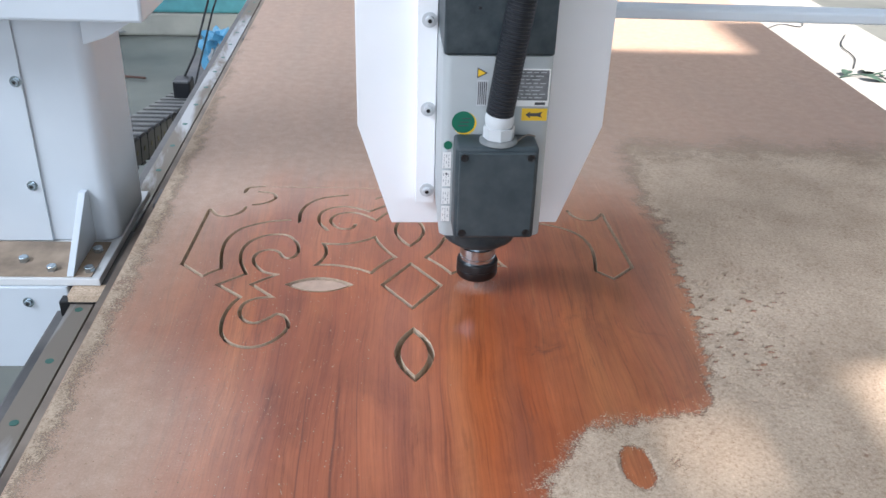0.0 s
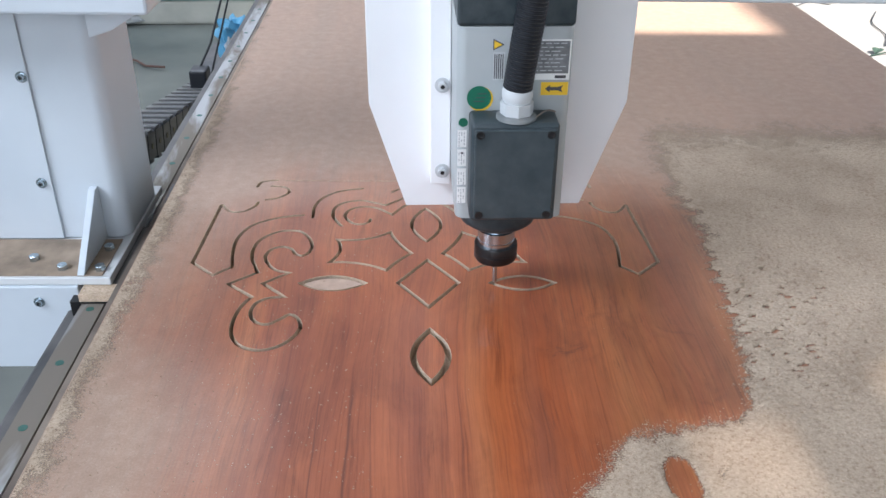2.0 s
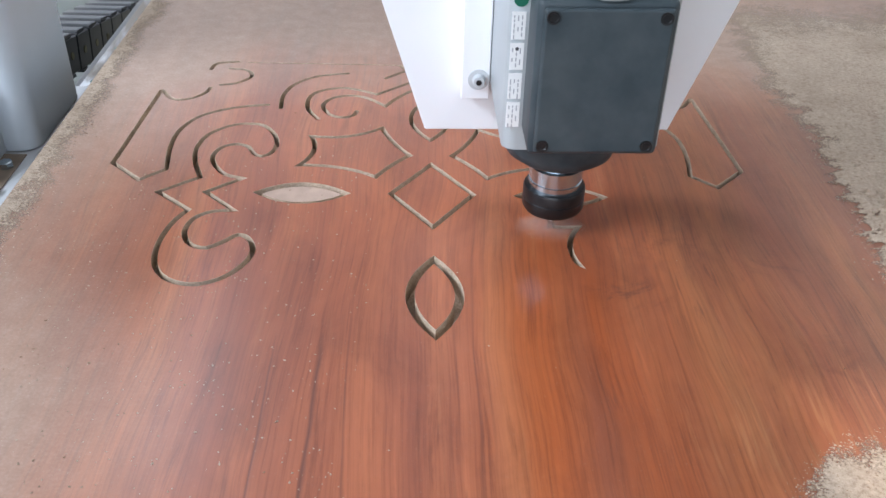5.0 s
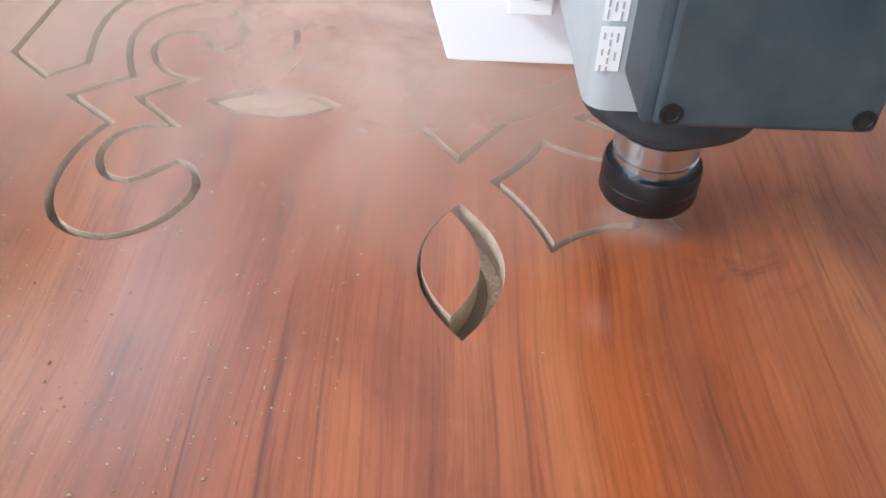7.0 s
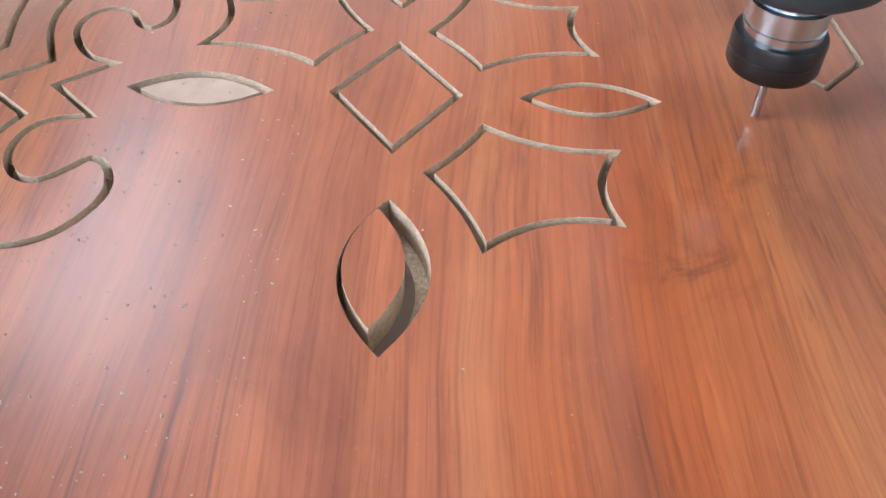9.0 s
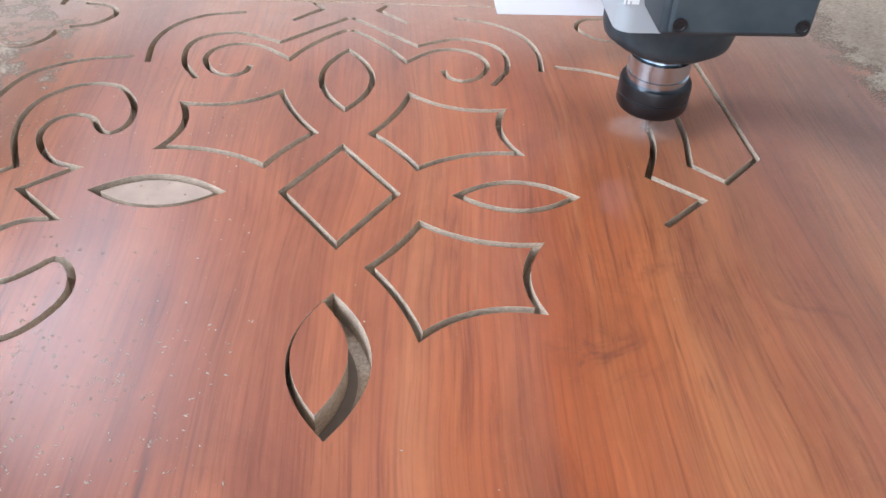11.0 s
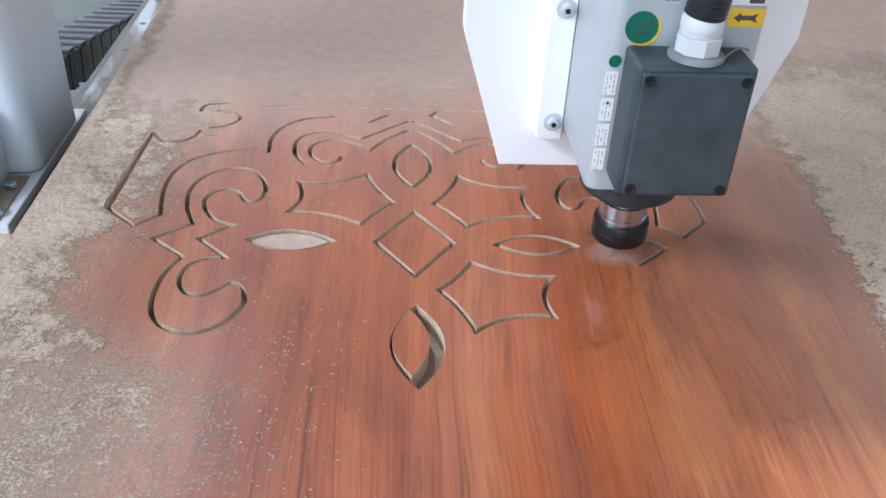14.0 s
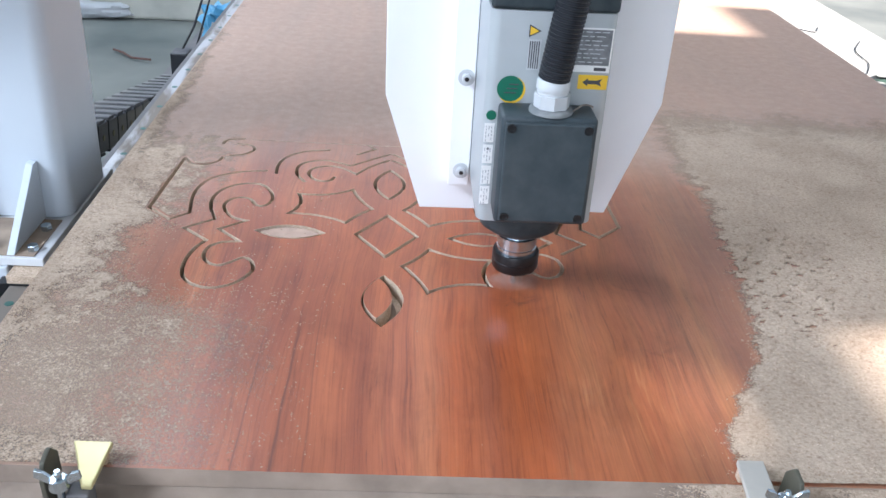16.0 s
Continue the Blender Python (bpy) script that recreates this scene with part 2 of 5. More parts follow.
def sawdust_material(name="sawdust", cover=True):
    m, n, l, b = material(name, 0.95, 0.0, 0.2)
    v = coords(n, l)
    a, f, g = noise_tex(n, l, v, 7.0, 5, 0.6), noise_tex(n, l, v, 260.0, 4, 0.75), noise_tex(n, l, v, 55.0, 4, 0.65)
    col = ramp(n, l, a, [(0.3, (0.40, 0.302, 0.222)), (0.7, (0.56, 0.442, 0.335))])
    sp = ramp(n, l, f, [(0.34, (0.62, 0.56, 0.51)), (0.47, (0.95, 0.94, 0.93)), (0.56, (1.02, 1.02, 1.02)), (0.68, (1.25, 1.26, 1.27))])
    mul = n.new("ShaderNodeMix")
    mul.data_type, mul.blend_type = "RGBA", "MULTIPLY"
    mul.inputs[0].default_value = 0.8
    l.new(col, mul.inputs[6])
    l.new(sp, mul.inputs[7])
    # darker chips in small clusters
    chips = calc(n, l, "MULTIPLY", calc(n, l, "SUBTRACT", noise_tex(n, l, v, 120.0, 3, 0.7), 0.56, True), 7.0, True)
    where = calc(n, l, "MULTIPLY", calc(n, l, "SUBTRACT", noise_tex(n, l, v, 13.0, 3, 0.6), 0.47, True), 6.0, True)
    tone = mix(n, l, calc(n, l, "MULTIPLY", calc(n, l, "MULTIPLY", chips, where), 0.6), mul.outputs[2], (0.17, 0.075, 0.045))
    # single grains differ: most pale, a few dark red veneer flakes
    piece = n.new("ShaderNodeNewGeometry")
    kind = n.new("ShaderNodeMix")
    kind.data_type, kind.blend_type = "RGBA", "MULTIPLY"
    kind.inputs[0].default_value = 1.0 if not cover else 0.0
    l.new(tone, kind.inputs[6])
    l.new(ramp(n, l, piece.outputs["Random Per Island"], [(0.0, (0.66, 0.54, 0.46)), (0.10, (0.80, 0.74, 0.68)), (0.4, (1, 1, 1)), (1.0, (1.12, 1.13, 1.14))]), kind.inputs[7])
    l.new(kind.outputs[2], b.inputs["Base Color"])
    bump(n, l, b, calc(n, l, "ADD", f, g), 0.55, 0.0018)
    if not cover:
        return m
    # thin dust covers only in part
    fz = noise_tex(n, l, v, 520.0, 3, 0.7)
    c = n.new("ShaderNodeTexCoord")
    sep = n.new("ShaderNodeSeparateXYZ")
    l.new(c.outputs["Object"], sep.inputs[0])
    thick = calc(n, l, "MULTIPLY", calc(n, l, "ADD", sep.outputs[2], 0.0001), 430.0)
    hard = n.new("ShaderNodeMapRange")
    hard.inputs[1].default_value, hard.inputs[2].default_value = 0.28, 0.78
    l.new(calc(n, l, "ADD", thick, calc(n, l, "MULTIPLY", calc(n, l, "SUBTRACT", calc(n, l, "ADD", calc(n, l, "MULTIPLY", fz, 0.7), calc(n, l, "MULTIPLY", g, 0.3)), 0.47), 2.0)), hard.inputs[0])
    l.new(hard.outputs[0], b.inputs["Alpha"])
    return m


def mdf_material():
    m, n, l, b = material("fibreboard_core", 0.9, 0.0, 0.2)
    v = coords(n, l)
    a, f = noise_tex(n, l, v, 70.0, 5, 0.65), noise_tex(n, l, coords(n, l, (1, 1, 3)), 420.0, 4, 0.75)
    col = ramp(n, l, f, [(0.32, (0.40, 0.295, 0.205)), (0.52, (0.64, 0.495, 0.365)), (0.72, (0.80, 0.66, 0.52))])
    k = calc(n, l, "MULTIPLY", calc(n, l, "SUBTRACT", a, 0.42, True), 3.4, True)
    l.new(mix(n, l, calc(n, l, "MULTIPLY", k, 0.42), col, (0.22, 0.145, 0.10)), b.inputs["Base Color"])
    bump(n, l, b, f, 0.7, 0.001)
    return m


WOOD, DUST, MDF = wood_material(), sawdust_material(), mdf_material()
DUST_SOLID = sawdust_material("packed_sawdust", False)
WHITE = plain("white_powder_coat", (0.84, 0.85, 0.86), 0.34, vary=0.04, scale=5, grain=420, relief=0.04)
# same powder coat, darkened and blued to hold the shade on the gantry
WHITE_SHADED = plain("white_powder_coat_in_shade", (0.57, 0.625, 0.67), 0.4, vary=0.06, scale=4, grain=420, relief=0.04, dust=0.02)
WHITE_DIRTY = plain("dusty_white_paint", (0.66, 0.68, 0.69), 0.5, vary=0.06, scale=9, dust=0.12)
GREY_ALU = plain("grey_anodised_casing", (0.40, 0.43, 0.435), 0.42, 0.1, vary=0.08, scale=12, relief=0.05)
DARK = plain("slate_plastic", (0.026, 0.040, 0.047), 0.5, spec=0.35, vary=0.22, scale=60, dust=0.05)
BOX = plain("dusty_slate_plastic", (0.034, 0.050, 0.058), 0.5, spec=0.35, vary=0.15, scale=34, grain=260, dust=0.05)
SEAL = plain("dusty_grey_rubber", (0.17, 0.185, 0.19), 0.7, vary=0.2, scale=60, dust=0.15)
BLACK = plain("black_oxide", (0.012, 0.012, 0.013), 0.35, 0.2, vary=0.2)
RUBBER = plain("black_hose_plastic", (0.011, 0.013, 0.017), 0.42, vary=0.2, dust=0.008)
STEEL = plain("turned_steel", (0.50, 0.575, 0.62), 0.22, 1.0, vary=0.12, scale=60, relief=0.05)
def rail_material():
    m, n, l, b = material("worn_rail_steel", 0.35, 1.0)
    v = coords(n, l, (9.0, 2.2, 9.0))
    patch, fine = noise_tex(n, l, v, 1.0, 5, 0.65, 0.5), noise_tex(n, l, coords(n, l), 160.0, 3)
    f = ramp(n, l, patch, [(0.50, (1, 1, 1)), (0.60, (0.15, 0.15, 0.15))])
    l.new(mix(n, l, f, (0.46, 0.47, 0.48), (0.20, 0.172, 0.142)), b.inputs["Base Color"])
    k = n.new("ShaderNodeRGBToBW")
    l.new(f, k.inputs[0])
    l.new(calc(n, l, "SUBTRACT", 1.0, k.outputs[0], True), b.inputs["Metallic"])
    l.new(calc(n, l, "ADD", calc(n, l, "MULTIPLY", k.outputs[0], 0.5), 0.34, True), b.inputs["Roughness"])
    bump(n, l, b, fine, 0.2, 0.0006)
    return m


RAIL_TOP = rail_material()
IRON = plain("dark_machine_iron", (0.10, 0.10, 0.105), 0.6, 0.3, vary=0.25, scale=10, dust=0.14)
GLAND = plain("pale_grey_nylon", (0.50, 0.52, 0.53), 0.45, vary=0.06, dust=0.05)
GREEN = plain("green_sticker", (0.004, 0.13, 0.075), 0.35, vary=0.08)
YELLOW = plain("yellow_sticker", (0.80, 0.50, 0.03), 0.4, vary=0.08)
PAPER = plain("white_label", (0.80, 0.80, 0.78), 0.5, vary=0.05)
INK = plain("dark_print", (0.06, 0.06, 0.065), 0.5, vary=0.2)
PRINT = plain("grey_print", (0.36, 0.36, 0.37), 0.6, vary=0.2)
PLATE_INK = plain("faded_plate_print", (0.16, 0.165, 0.17), 0.5, vary=0.3, scale=120)
BRASS = plain("pale_brass_plate", (0.62, 0.55, 0.28), 0.4, 0.5, vary=0.15)
OLIVE = plain("dark_olive_paint", (0.075, 0.072, 0.05), 0.55, vary=0.3, dust=0.1)
STRAP = plain("dusty_pale_steel", (0.50, 0.47, 0.41), 0.6, vary=0.2, dust=0.25)
EYE_MAT = plain("dusty_yellow_eye", (0.16, 0.14, 0.08), 0.7, vary=0.3)
CHAIN_TOP = plain("dusty_black_plastic", (0.09, 0.095, 0.10), 0.6, vary=0.3, dust=0.25)
LEDGE = plain("dusty_brown_ledge", (0.17, 0.135, 0.11), 0.8, vary=0.3, scale=9, dust=0.3)
EDGE = plain("dusty_board_edge", (0.33, 0.255, 0.20), 0.9, vary=0.25, scale=18, grain=260, relief=0.4, dust=0.1)
FILM_TOP = plain("dust_film_on_wood", (0.47, 0.325, 0.245), 0.8, vary=0.12, scale=60, grain=420, relief=0.25)
SETTLED = plain("settled_brown_dust", (0.30, 0.225, 0.165), 0.9, vary=0.3, scale=25, grain=300, relief=0.6)
CAP = plain("green_hole_plug", (0.03, 0.12, 0.10), 0.5)
FLOOR = plain("worn_grey_green_concrete", (0.10, 0.115, 0.105), 0.7, vary=0.3, scale=1.6, grain=60, relief=0.3, dust=0.1)
# paler than the floor: part of the sun's brightness is in this colour
SUN_BOOSTED_APRON = plain("pale_concrete_sun_boosted", (0.30, 0.30, 0.28), 0.8, vary=0.12, scale=3, grain=60, relief=0.3)
WALL = plain("limewashed_wall", (0.55, 0.56, 0.54), 0.85, vary=0.12, scale=1.2, grain=40, relief=0.3)
ROOF = plain("grey_sheet_roof", (0.42, 0.44, 0.46), 0.6, 0.2, vary=0.12, scale=2)
SACK_W = plain("white_woven_sack", (0.36, 0.38, 0.39), 0.7, vary=0.15, scale=9, grain=260, relief=0.3)
SACK_B = plain("blue_plastic_sheet", (0.08, 0.30, 0.48), 0.4, vary=0.3, scale=8)
TEAL = plain("teal_bin_plastic", (0.10, 0.36, 0.40), 0.45, vary=0.15)
RED = plain("rust_red_rod", (0.10, 0.05, 0.04), 0.8)
BIN_BASE = plain("pale_beige_plastic", (0.42, 0.42, 0.37), 0.6, vary=0.15, scale=5)
RAG = plain("green_rag", (0.02, 0.06, 0.04), 0.9, vary=0.3, scale=30)

# ---- mesh helpers ----


def part(name, bm, mat, parent=None, label="", smooth=False):
    me = bpy.data.meshes.new(name)
    bmesh.ops.recalc_face_normals(bm, faces=bm.faces)
    bm.to_mesh(me)
    bm.free()
    for mt in mat if isinstance(mat, (list, tuple)) else [mat]:
        me.materials.append(mt)
    if smooth:
        for p in me.polygons:
            p.use_smooth = True
        me.set_sharp_from_angle(angle=radians(40))
    ob = new(name, me)
    ob.parent = parent
    if label:
        tagged(ob, label)
    return ob


def slab(x0, x1, y0, y1, z0, z1, bevel=0.0, seg=2, bm=None):
    bm = bm or bmesh.new()
    r = bmesh.ops.create_cube(bm, size=1.0)
    bmesh.ops.scale(bm, vec=(x1 - x0, y1 - y0, z1 - z0), verts=r["verts"])
    bmesh.ops.translate(bm, vec=((x0 + x1) / 2, (y0 + y1) / 2, (z0 + z1) / 2), verts=r["verts"])
    if bevel:
        es = list({e for v in r["verts"] for e in v.link_edges})
        bmesh.ops.bevel(bm, geom=es, offset=bevel, segments=seg, profile=0.5, affect="EDGES")
    return bm


def prism(outline, axis, a, b, bevel=0.0):
    """A plate: outline of (u, v) pairs pushed from a to b along the axis."""
    bm = bmesh.new()

    def at(u, v, w):
        return {"x": (w, u, v), "y": (u, w, v), "z": (u, v, w)}[axis]
    lo = [bm.verts.new(at(u, v, a)) for u, v in outline]
    hi = [bm.verts.new(at(u, v, b)) for u, v in outline]
    bm.faces.new(lo)
    bm.faces.new(hi)
    k = len(lo)
    for i in range(k):
        bm.faces.new((lo[i], lo[(i + 1) % k], hi[(i + 1) % k], hi[i]))
    if bevel:
        bmesh.ops.bevel(bm, geom=list(bm.edges), offset=bevel, segments=2, profile=0.5, affect="EDGES")
    return bm


def lathe(profile, centre=(0, 0, 0), axis="z", seg=40, bm=None):
    """Turns (radius, height) pairs round an axis."""
    bm = bm or bmesh.new()
    rings = []
    for r, h in profile:
        ring = []
        for i in range(seg):
            a = 2 * math.pi * i / seg
            u, v = r * math.cos(a), r * math.sin(a)
            p = {"z": (u, v, h), "y": (u, h, v), "x": (h, u, v)}[axis]
            ring.append(bm.verts.new(Vector(p) + Vector(centre)))
        rings.append(ring)
    for a, b in zip(rings, rings[1:]):
        for i in range(seg):
            bm.faces.new((a[i], a[(i + 1) % seg], b[(i + 1) % seg], b[i]))
    bm.faces.new(rings[0])
    bm.faces.new(rings[-1])
    return bm


def tube(points, radius, seg=10, bm=None, ribs=0.0):
    """A round tube along points; ribs: depth of corrugation, on every other ring."""
    bm = bm or bmesh.new()
    pts = [Vector(p) for p in points]
    rings = []
    for i, p in enumerate(pts):
        d = (pts[min(i + 1, len(pts) - 1)] - pts[max(i - 1, 0)]).normalized()
        s = d.orthogonal().normalized() if abs(d.x) > 0.9 else d.cross(Vector((1, 0, 0))).normalized()
        t = d.cross(s)
        r = radius - (ribs if i % 4 in (2, 3) else 0.0)
        rings.append([bm.verts.new(p + r * (math.cos(a) * s + math.sin(a) * t)) for a in (2 * math.pi * k / seg for k in range(seg))])
    for a, b in zip(rings, rings[1:]):
        for i in range(seg):
            bm.faces.new((a[i], a[(i + 1) % seg], b[(i + 1) % seg], b[i]))
    bm.faces.new(rings[0])
    bm.faces.new(rings[-1])
    return bm


def thing(name, label, category, group="", kind=""):
    return tagged(new(name), label, category, group, kind)


# ---- building ----
FLOOR_Z = -0.80


def structure(name, bm, mat, label):
    return tagged(part(name, bm, mat), label, name.split("_")[0], "", "structure")


structure("floor", slab(-6.2, 6.2, -6.2, 10.2, FLOOR_Z - 0.2, FLOOR_Z), FLOOR, "worn grey-green concrete workshop floor")
# added slab, its pale colour lifts the sunlit floor beside the machine
structure("pavement", slab(1.35, 2.995, -3.0, 9.5, FLOOR_Z + 0.0005, FLOOR_Z + 0.006), SUN_BOOSTED_APRON, "pale concrete strip, lightened so the sunlit floor looks brighter")


def roof():
    bm = bmesh.new()
    for x0, x1, y0, y1 in ((-3.9, -3.15, -6.2, 10.2), (-1.65, 3.1, -6.2, 10.2), (-3.15, -1.65, -6.2, 2.65), (-3.15, -1.65, 5.05, 10.2)):
        slab(x0, x1, y0, y1, 4.0, 4.2, bm=bm)
    return structure("ceiling", bm, ROOF, "grey sheet roof with an open roof light")


roof()


def wall_with_openings(name, along, across0, across1, lo, hi, holes, label):
    """A wall of blocks round rectangular openings. along 'x' or 'y'; holes: (start, end, sill, head)."""
    bm = bmesh.new()
    cuts = sorted({lo, hi, *[h[0] for h in holes], *[h[1] for h in holes]})
    for a, b in zip(cuts, cuts[1:]):
        zs = [(FLOOR_Z, 4.0)]
        for s, e, z0, z1 in holes:
            if s <= a and b <= e:
                zs = [q for p0, p1 in zs for q in ((p0, min(p1, z0)), (max(p0, z1), p1)) if q[1] > q[0]]
        for z0, z1 in zs:
            if z1 - z0 > 0.01:
                if along == "x":
                    slab(a, b, across0, across1, z0, z1, bm=bm)
                else:
                    slab(across0, across1, a, b, z0, z1, bm=bm)
    return structure(name, bm, WALL, label)


wall_with_openings("wall_left", "y", -3.9, -3.6, -6.0, 10.0, [(-4.4, 0.4, 0.25, 1.95), (-2.8, -0.4, 2.25, 3.65)], "pale plastered wall with a long window and a high window")
# far and near walls are unseen; their openings only make way for the fills
wall_with_openings("wall_far", "x", 9.6, 9.9, -3.6, 3.0, [(-3.5, 1.5, 1.1, 3.5)], "unseen plastered wall with a wide high opening for a fill lamp")
wall_with_openings("wall_near", "x", -5.9, -5.6, -3.6, 3.0, [(-3.5, 1.1, FLOOR_Z, 3.1)], "unseen plastered wall with a broad opening for the near fill lamp")
# unseen wall: its gaps and solid band shape sun patches and shadow wedge
wall_with_openings("wall_right", "y", 3.0, 3.1, -6.0, 10.0, [(1.07, 1.36, FLOOR_Z, 1.52), (1.07, 1.36, 1.83, 2.58), (1.36, 5.8, FLOOR_Z, 2.58), (-0.34, -0.18, 0.2, 2.19), (-0.36, -0.25, 2.27, 2.37)], "unseen added plastered wall, its gateway and gaps shaping the sun patches")

# ---- panel being milled ----
PX0, PX1, PY0, PY1 = -0.364, 0.965, -0.403, 2.30
THICK, DEEP = 0.018, 0.0155
GROOVE = 0.0048


def spline(ctrl, step=5.0):
    """A smooth line through the control points (millimetres)."""
    p = [Vector(c) for c in ctrl]
    p = [2 * p[0] - p[1], *p, 2 * p[-1] - p[-2]]
    out = []
    for a, b, c, d in zip(p, p[1:], p[2:], p[3:]):
        k = max(2, round((c - b).length / step))
        for i in range(k):
            t = i / k
            out.append(0.5 * (2 * b + (c - a) * t + (2 * a - 5 * b + 4 * c - d) * t * t + (3 * b - a - 3 * c + d) * t ** 3))
    return out + [p[-2]]


def bow(a, b, sag, step=6.0):
    """A shallow arc from a to b; sag in millimetres to the left of the way."""
    a, b = Vector(a), Vector(b)
    k = max(2, round((b - a).length / step))
    side = Vector((-(b - a).y, (b - a).x)).normalized()
    return [a.lerp(b, i / k) + side * sag * 4 * (i / k) * (1 - i / k) for i in range(k + 1)]


def chain(*runs):
    out = []
    for r in runs:
        out += [Vector(q) for q in r if not out or (Vector(q) - out[-1]).length > 0.4]
    return out


def lens(cx, cy, length, half, upright):
    a, b = ((cx, cy + length / 2), (cx, cy - length / 2)) if upright else ((cx - length / 2, cy), (cx + length / 2, cy))
    return chain(bow(a, b, half), bow(b, a, half))[:-1]


def star(sx, sy):
    """The five-sided figure with hollow sides, turned into one of the four quarters."""
    v = [(51, 29.5), (122.5, 49), (116.5, 106.5), (48, 126.5), (20, 71)]
    sag = [7, 8, 9, 3, 2]
    run = [bow(v[i], v[(i + 1) % 5], sag[i]) for i in range(5)]
    return [Vector((q.x * sx, q.y * sy)) for q in chain(*run)[:-1]]


def straight(*pts):
    return chain(*[bow(a, b, 0, 9) for a, b in zip(pts, pts[1:])])


BRACKET = chain(straight((-285, 207), (-292, 49), (-261, 19), (-241, 39)),
                spline([(-241, 39), (-247, 78), (-246, 114), (-232, 146), (-200, 167), (-166, 175)]))
CLOUD = [spline([(-285, 207), (-269, 185), (-251, 186), (-238, 201), (-235, 216)]),
         spline([(-227, 221), (-209, 227), (-196, 245), (-203, 261), (-225, 266)]),
         spline([(-244, 261), (-239, 279), (-215, 285)])]
SCROLL_UP = chain(straight((-207, -29), (-239, -1), (-208, 25)),
                  spline([(-208, 25), (-219, 56), (-222, 83), (-216, 107), (-200, 125), (-183, 131), (-165, 127), (-152, 107), (-148, 87), (-151, 72), (-159, 65), (-167, 70), (-174, 83), (-186, 88), (-198, 82), (-204, 67), (-200, 49), (-187, 31), (-170, 24)]),
                  straight((-170, 24), (-198, -0), (-169, -29)))
SCROLL_LOW = spline([(-169, -29), (-187, -32), (-200, -43), (-203, -63), (-195, -80), (-181, -85), (-168, -75), (-159, -66), (-150, -71), (-144, -87), (-147, -104), (-161, -124), (-182, -133), (-203, -126), (-216, -108), (-220, -81), (-216, -50), (-207, -29)])
CREST = [spline([(-154, 166), (-155, 199), (-145, 228), (-122, 249), (-89, 258)]),
         chain(spline([(-113, 143), (-126, 167), (-127, 194), (-116, 211), (-93, 219), (-71, 212), (-56, 204)]), straight((-56, 204), (-1.5, 253))),
         chain(spline([(-75, 165), (-79, 153), (-90, 148), (-103, 155), (-111, 174), (-104, 192), (-86, 200), (-67, 195), (-46, 176)]), bow((-46, 176), (-1.5, 230), 4)),
         straight((-49, 245), (-24, 269), (-33, 281))]


def mirror(line):
    return [Vector((-q.x, q.y)) for q in line]


def timed(line, marks):
    """Seconds at which the cutter reaches each point of the line; marks: (share of the length, seconds)."""
    d = [0.0]
    for a, b in zip(line, line[1:]):
        d.append(d[-1] + (b - a).length)
    return [float(np.interp(x / d[-1], [m[0] for m in marks], [m[1] for m in marks])) for x in d]


# strokes: points in mm, closed or not, groove width, seconds at each point (None: cut before the clip)
STROKES = []


def stroke(line, closed=False, width=GROOVE, marks=None):
    loop = list(line) + ([line[0]] if closed else [])
    STROKES.append((loop, closed, width, timed(loop, marks) if marks else None))


for line in [BRACKET, *CLOUD, *CREST]:
    stroke(line)
    stroke(mirror(line))
stroke(chain(SCROLL_UP, SCROLL_LOW)[:-1], True)
stroke(straight((-206, 283), (206, 283)), width=0.0025)
stroke([Vector(q) for q in straight((0, 54), (36.5, 1), (0, -51.5), (-36.5, 1), (0, 54))][:-1], True)
stroke(lens(0, 148, 92, 19.5, True), True)
stroke(lens(0, -143.5, 91, 18.6, True), True, 0.0072)
stroke(lens(-114.5, 0.5, 78, 15.5, False), True)
stroke(star(-1, 1), True)
stroke(star(1, 1), True)
ELLIPSE_R = lens(114.5, 0, 77, -15.5, False)
stroke(ELLIPSE_R, True, GROOVE, [(0, 0.05), (0.5, 0.78), (1, 1.5)])
STAR_Q = star(1, -1)
_c = min(range(len(STAR_Q)), key=lambda i: (STAR_Q[i] - Vector((116.5, -106.5))).length)
STAR_Q = STAR_Q[_c:] + STAR_Q[:_c]
STAR_Q = [STAR_Q[0]] + STAR_Q[:0:-1]
STAR_MARKS = [(0, 4.15), (0.19, 4.8), (0.43, 5.5), (0.59, 6.0), (0.78, 6.5), (1, 7.25)]
stroke(STAR_Q, True, GROOVE, STAR_MARKS)
SCROLL_R = mirror(SCROLL_UP)
SCROLL_UP_MARKS = [(0, 9.45), (0.087, 10.0), (0.166, 10.5), (0.286, 11.0), (0.417, 11.45), (0.502, 11.7), (0.56, 11.85), (0.585, 12.0), (0.61, 12.2), (0.64, 12.5), (0.695, 12.7), (0.763, 12.85), (0.81, 13.0), (0.844, 13.3), (0.87, 13.5), (0.918, 13.85), (0.955, 14.0), (1, 14.35)]
stroke(SCROLL_R, False, GROOVE, SCROLL_UP_MARKS)
SCROLL_R2 = mirror(SCROLL_LOW)
SCROLL_LOW_MARKS = [(0, 14.35), (0.02, 14.5), (0.105, 14.75), (0.2, 15.0), (0.267, 15.2), (0.35, 15.5), (0.384, 15.7), (0.435, 15.9), (0.46, 16.0)]
stroke(SCROLL_R2[:int(len(SCROLL_R2) * 0.46)], False, GROOVE, [(a / 0.46, t) for a, t in SCROLL_LOW_MARKS])


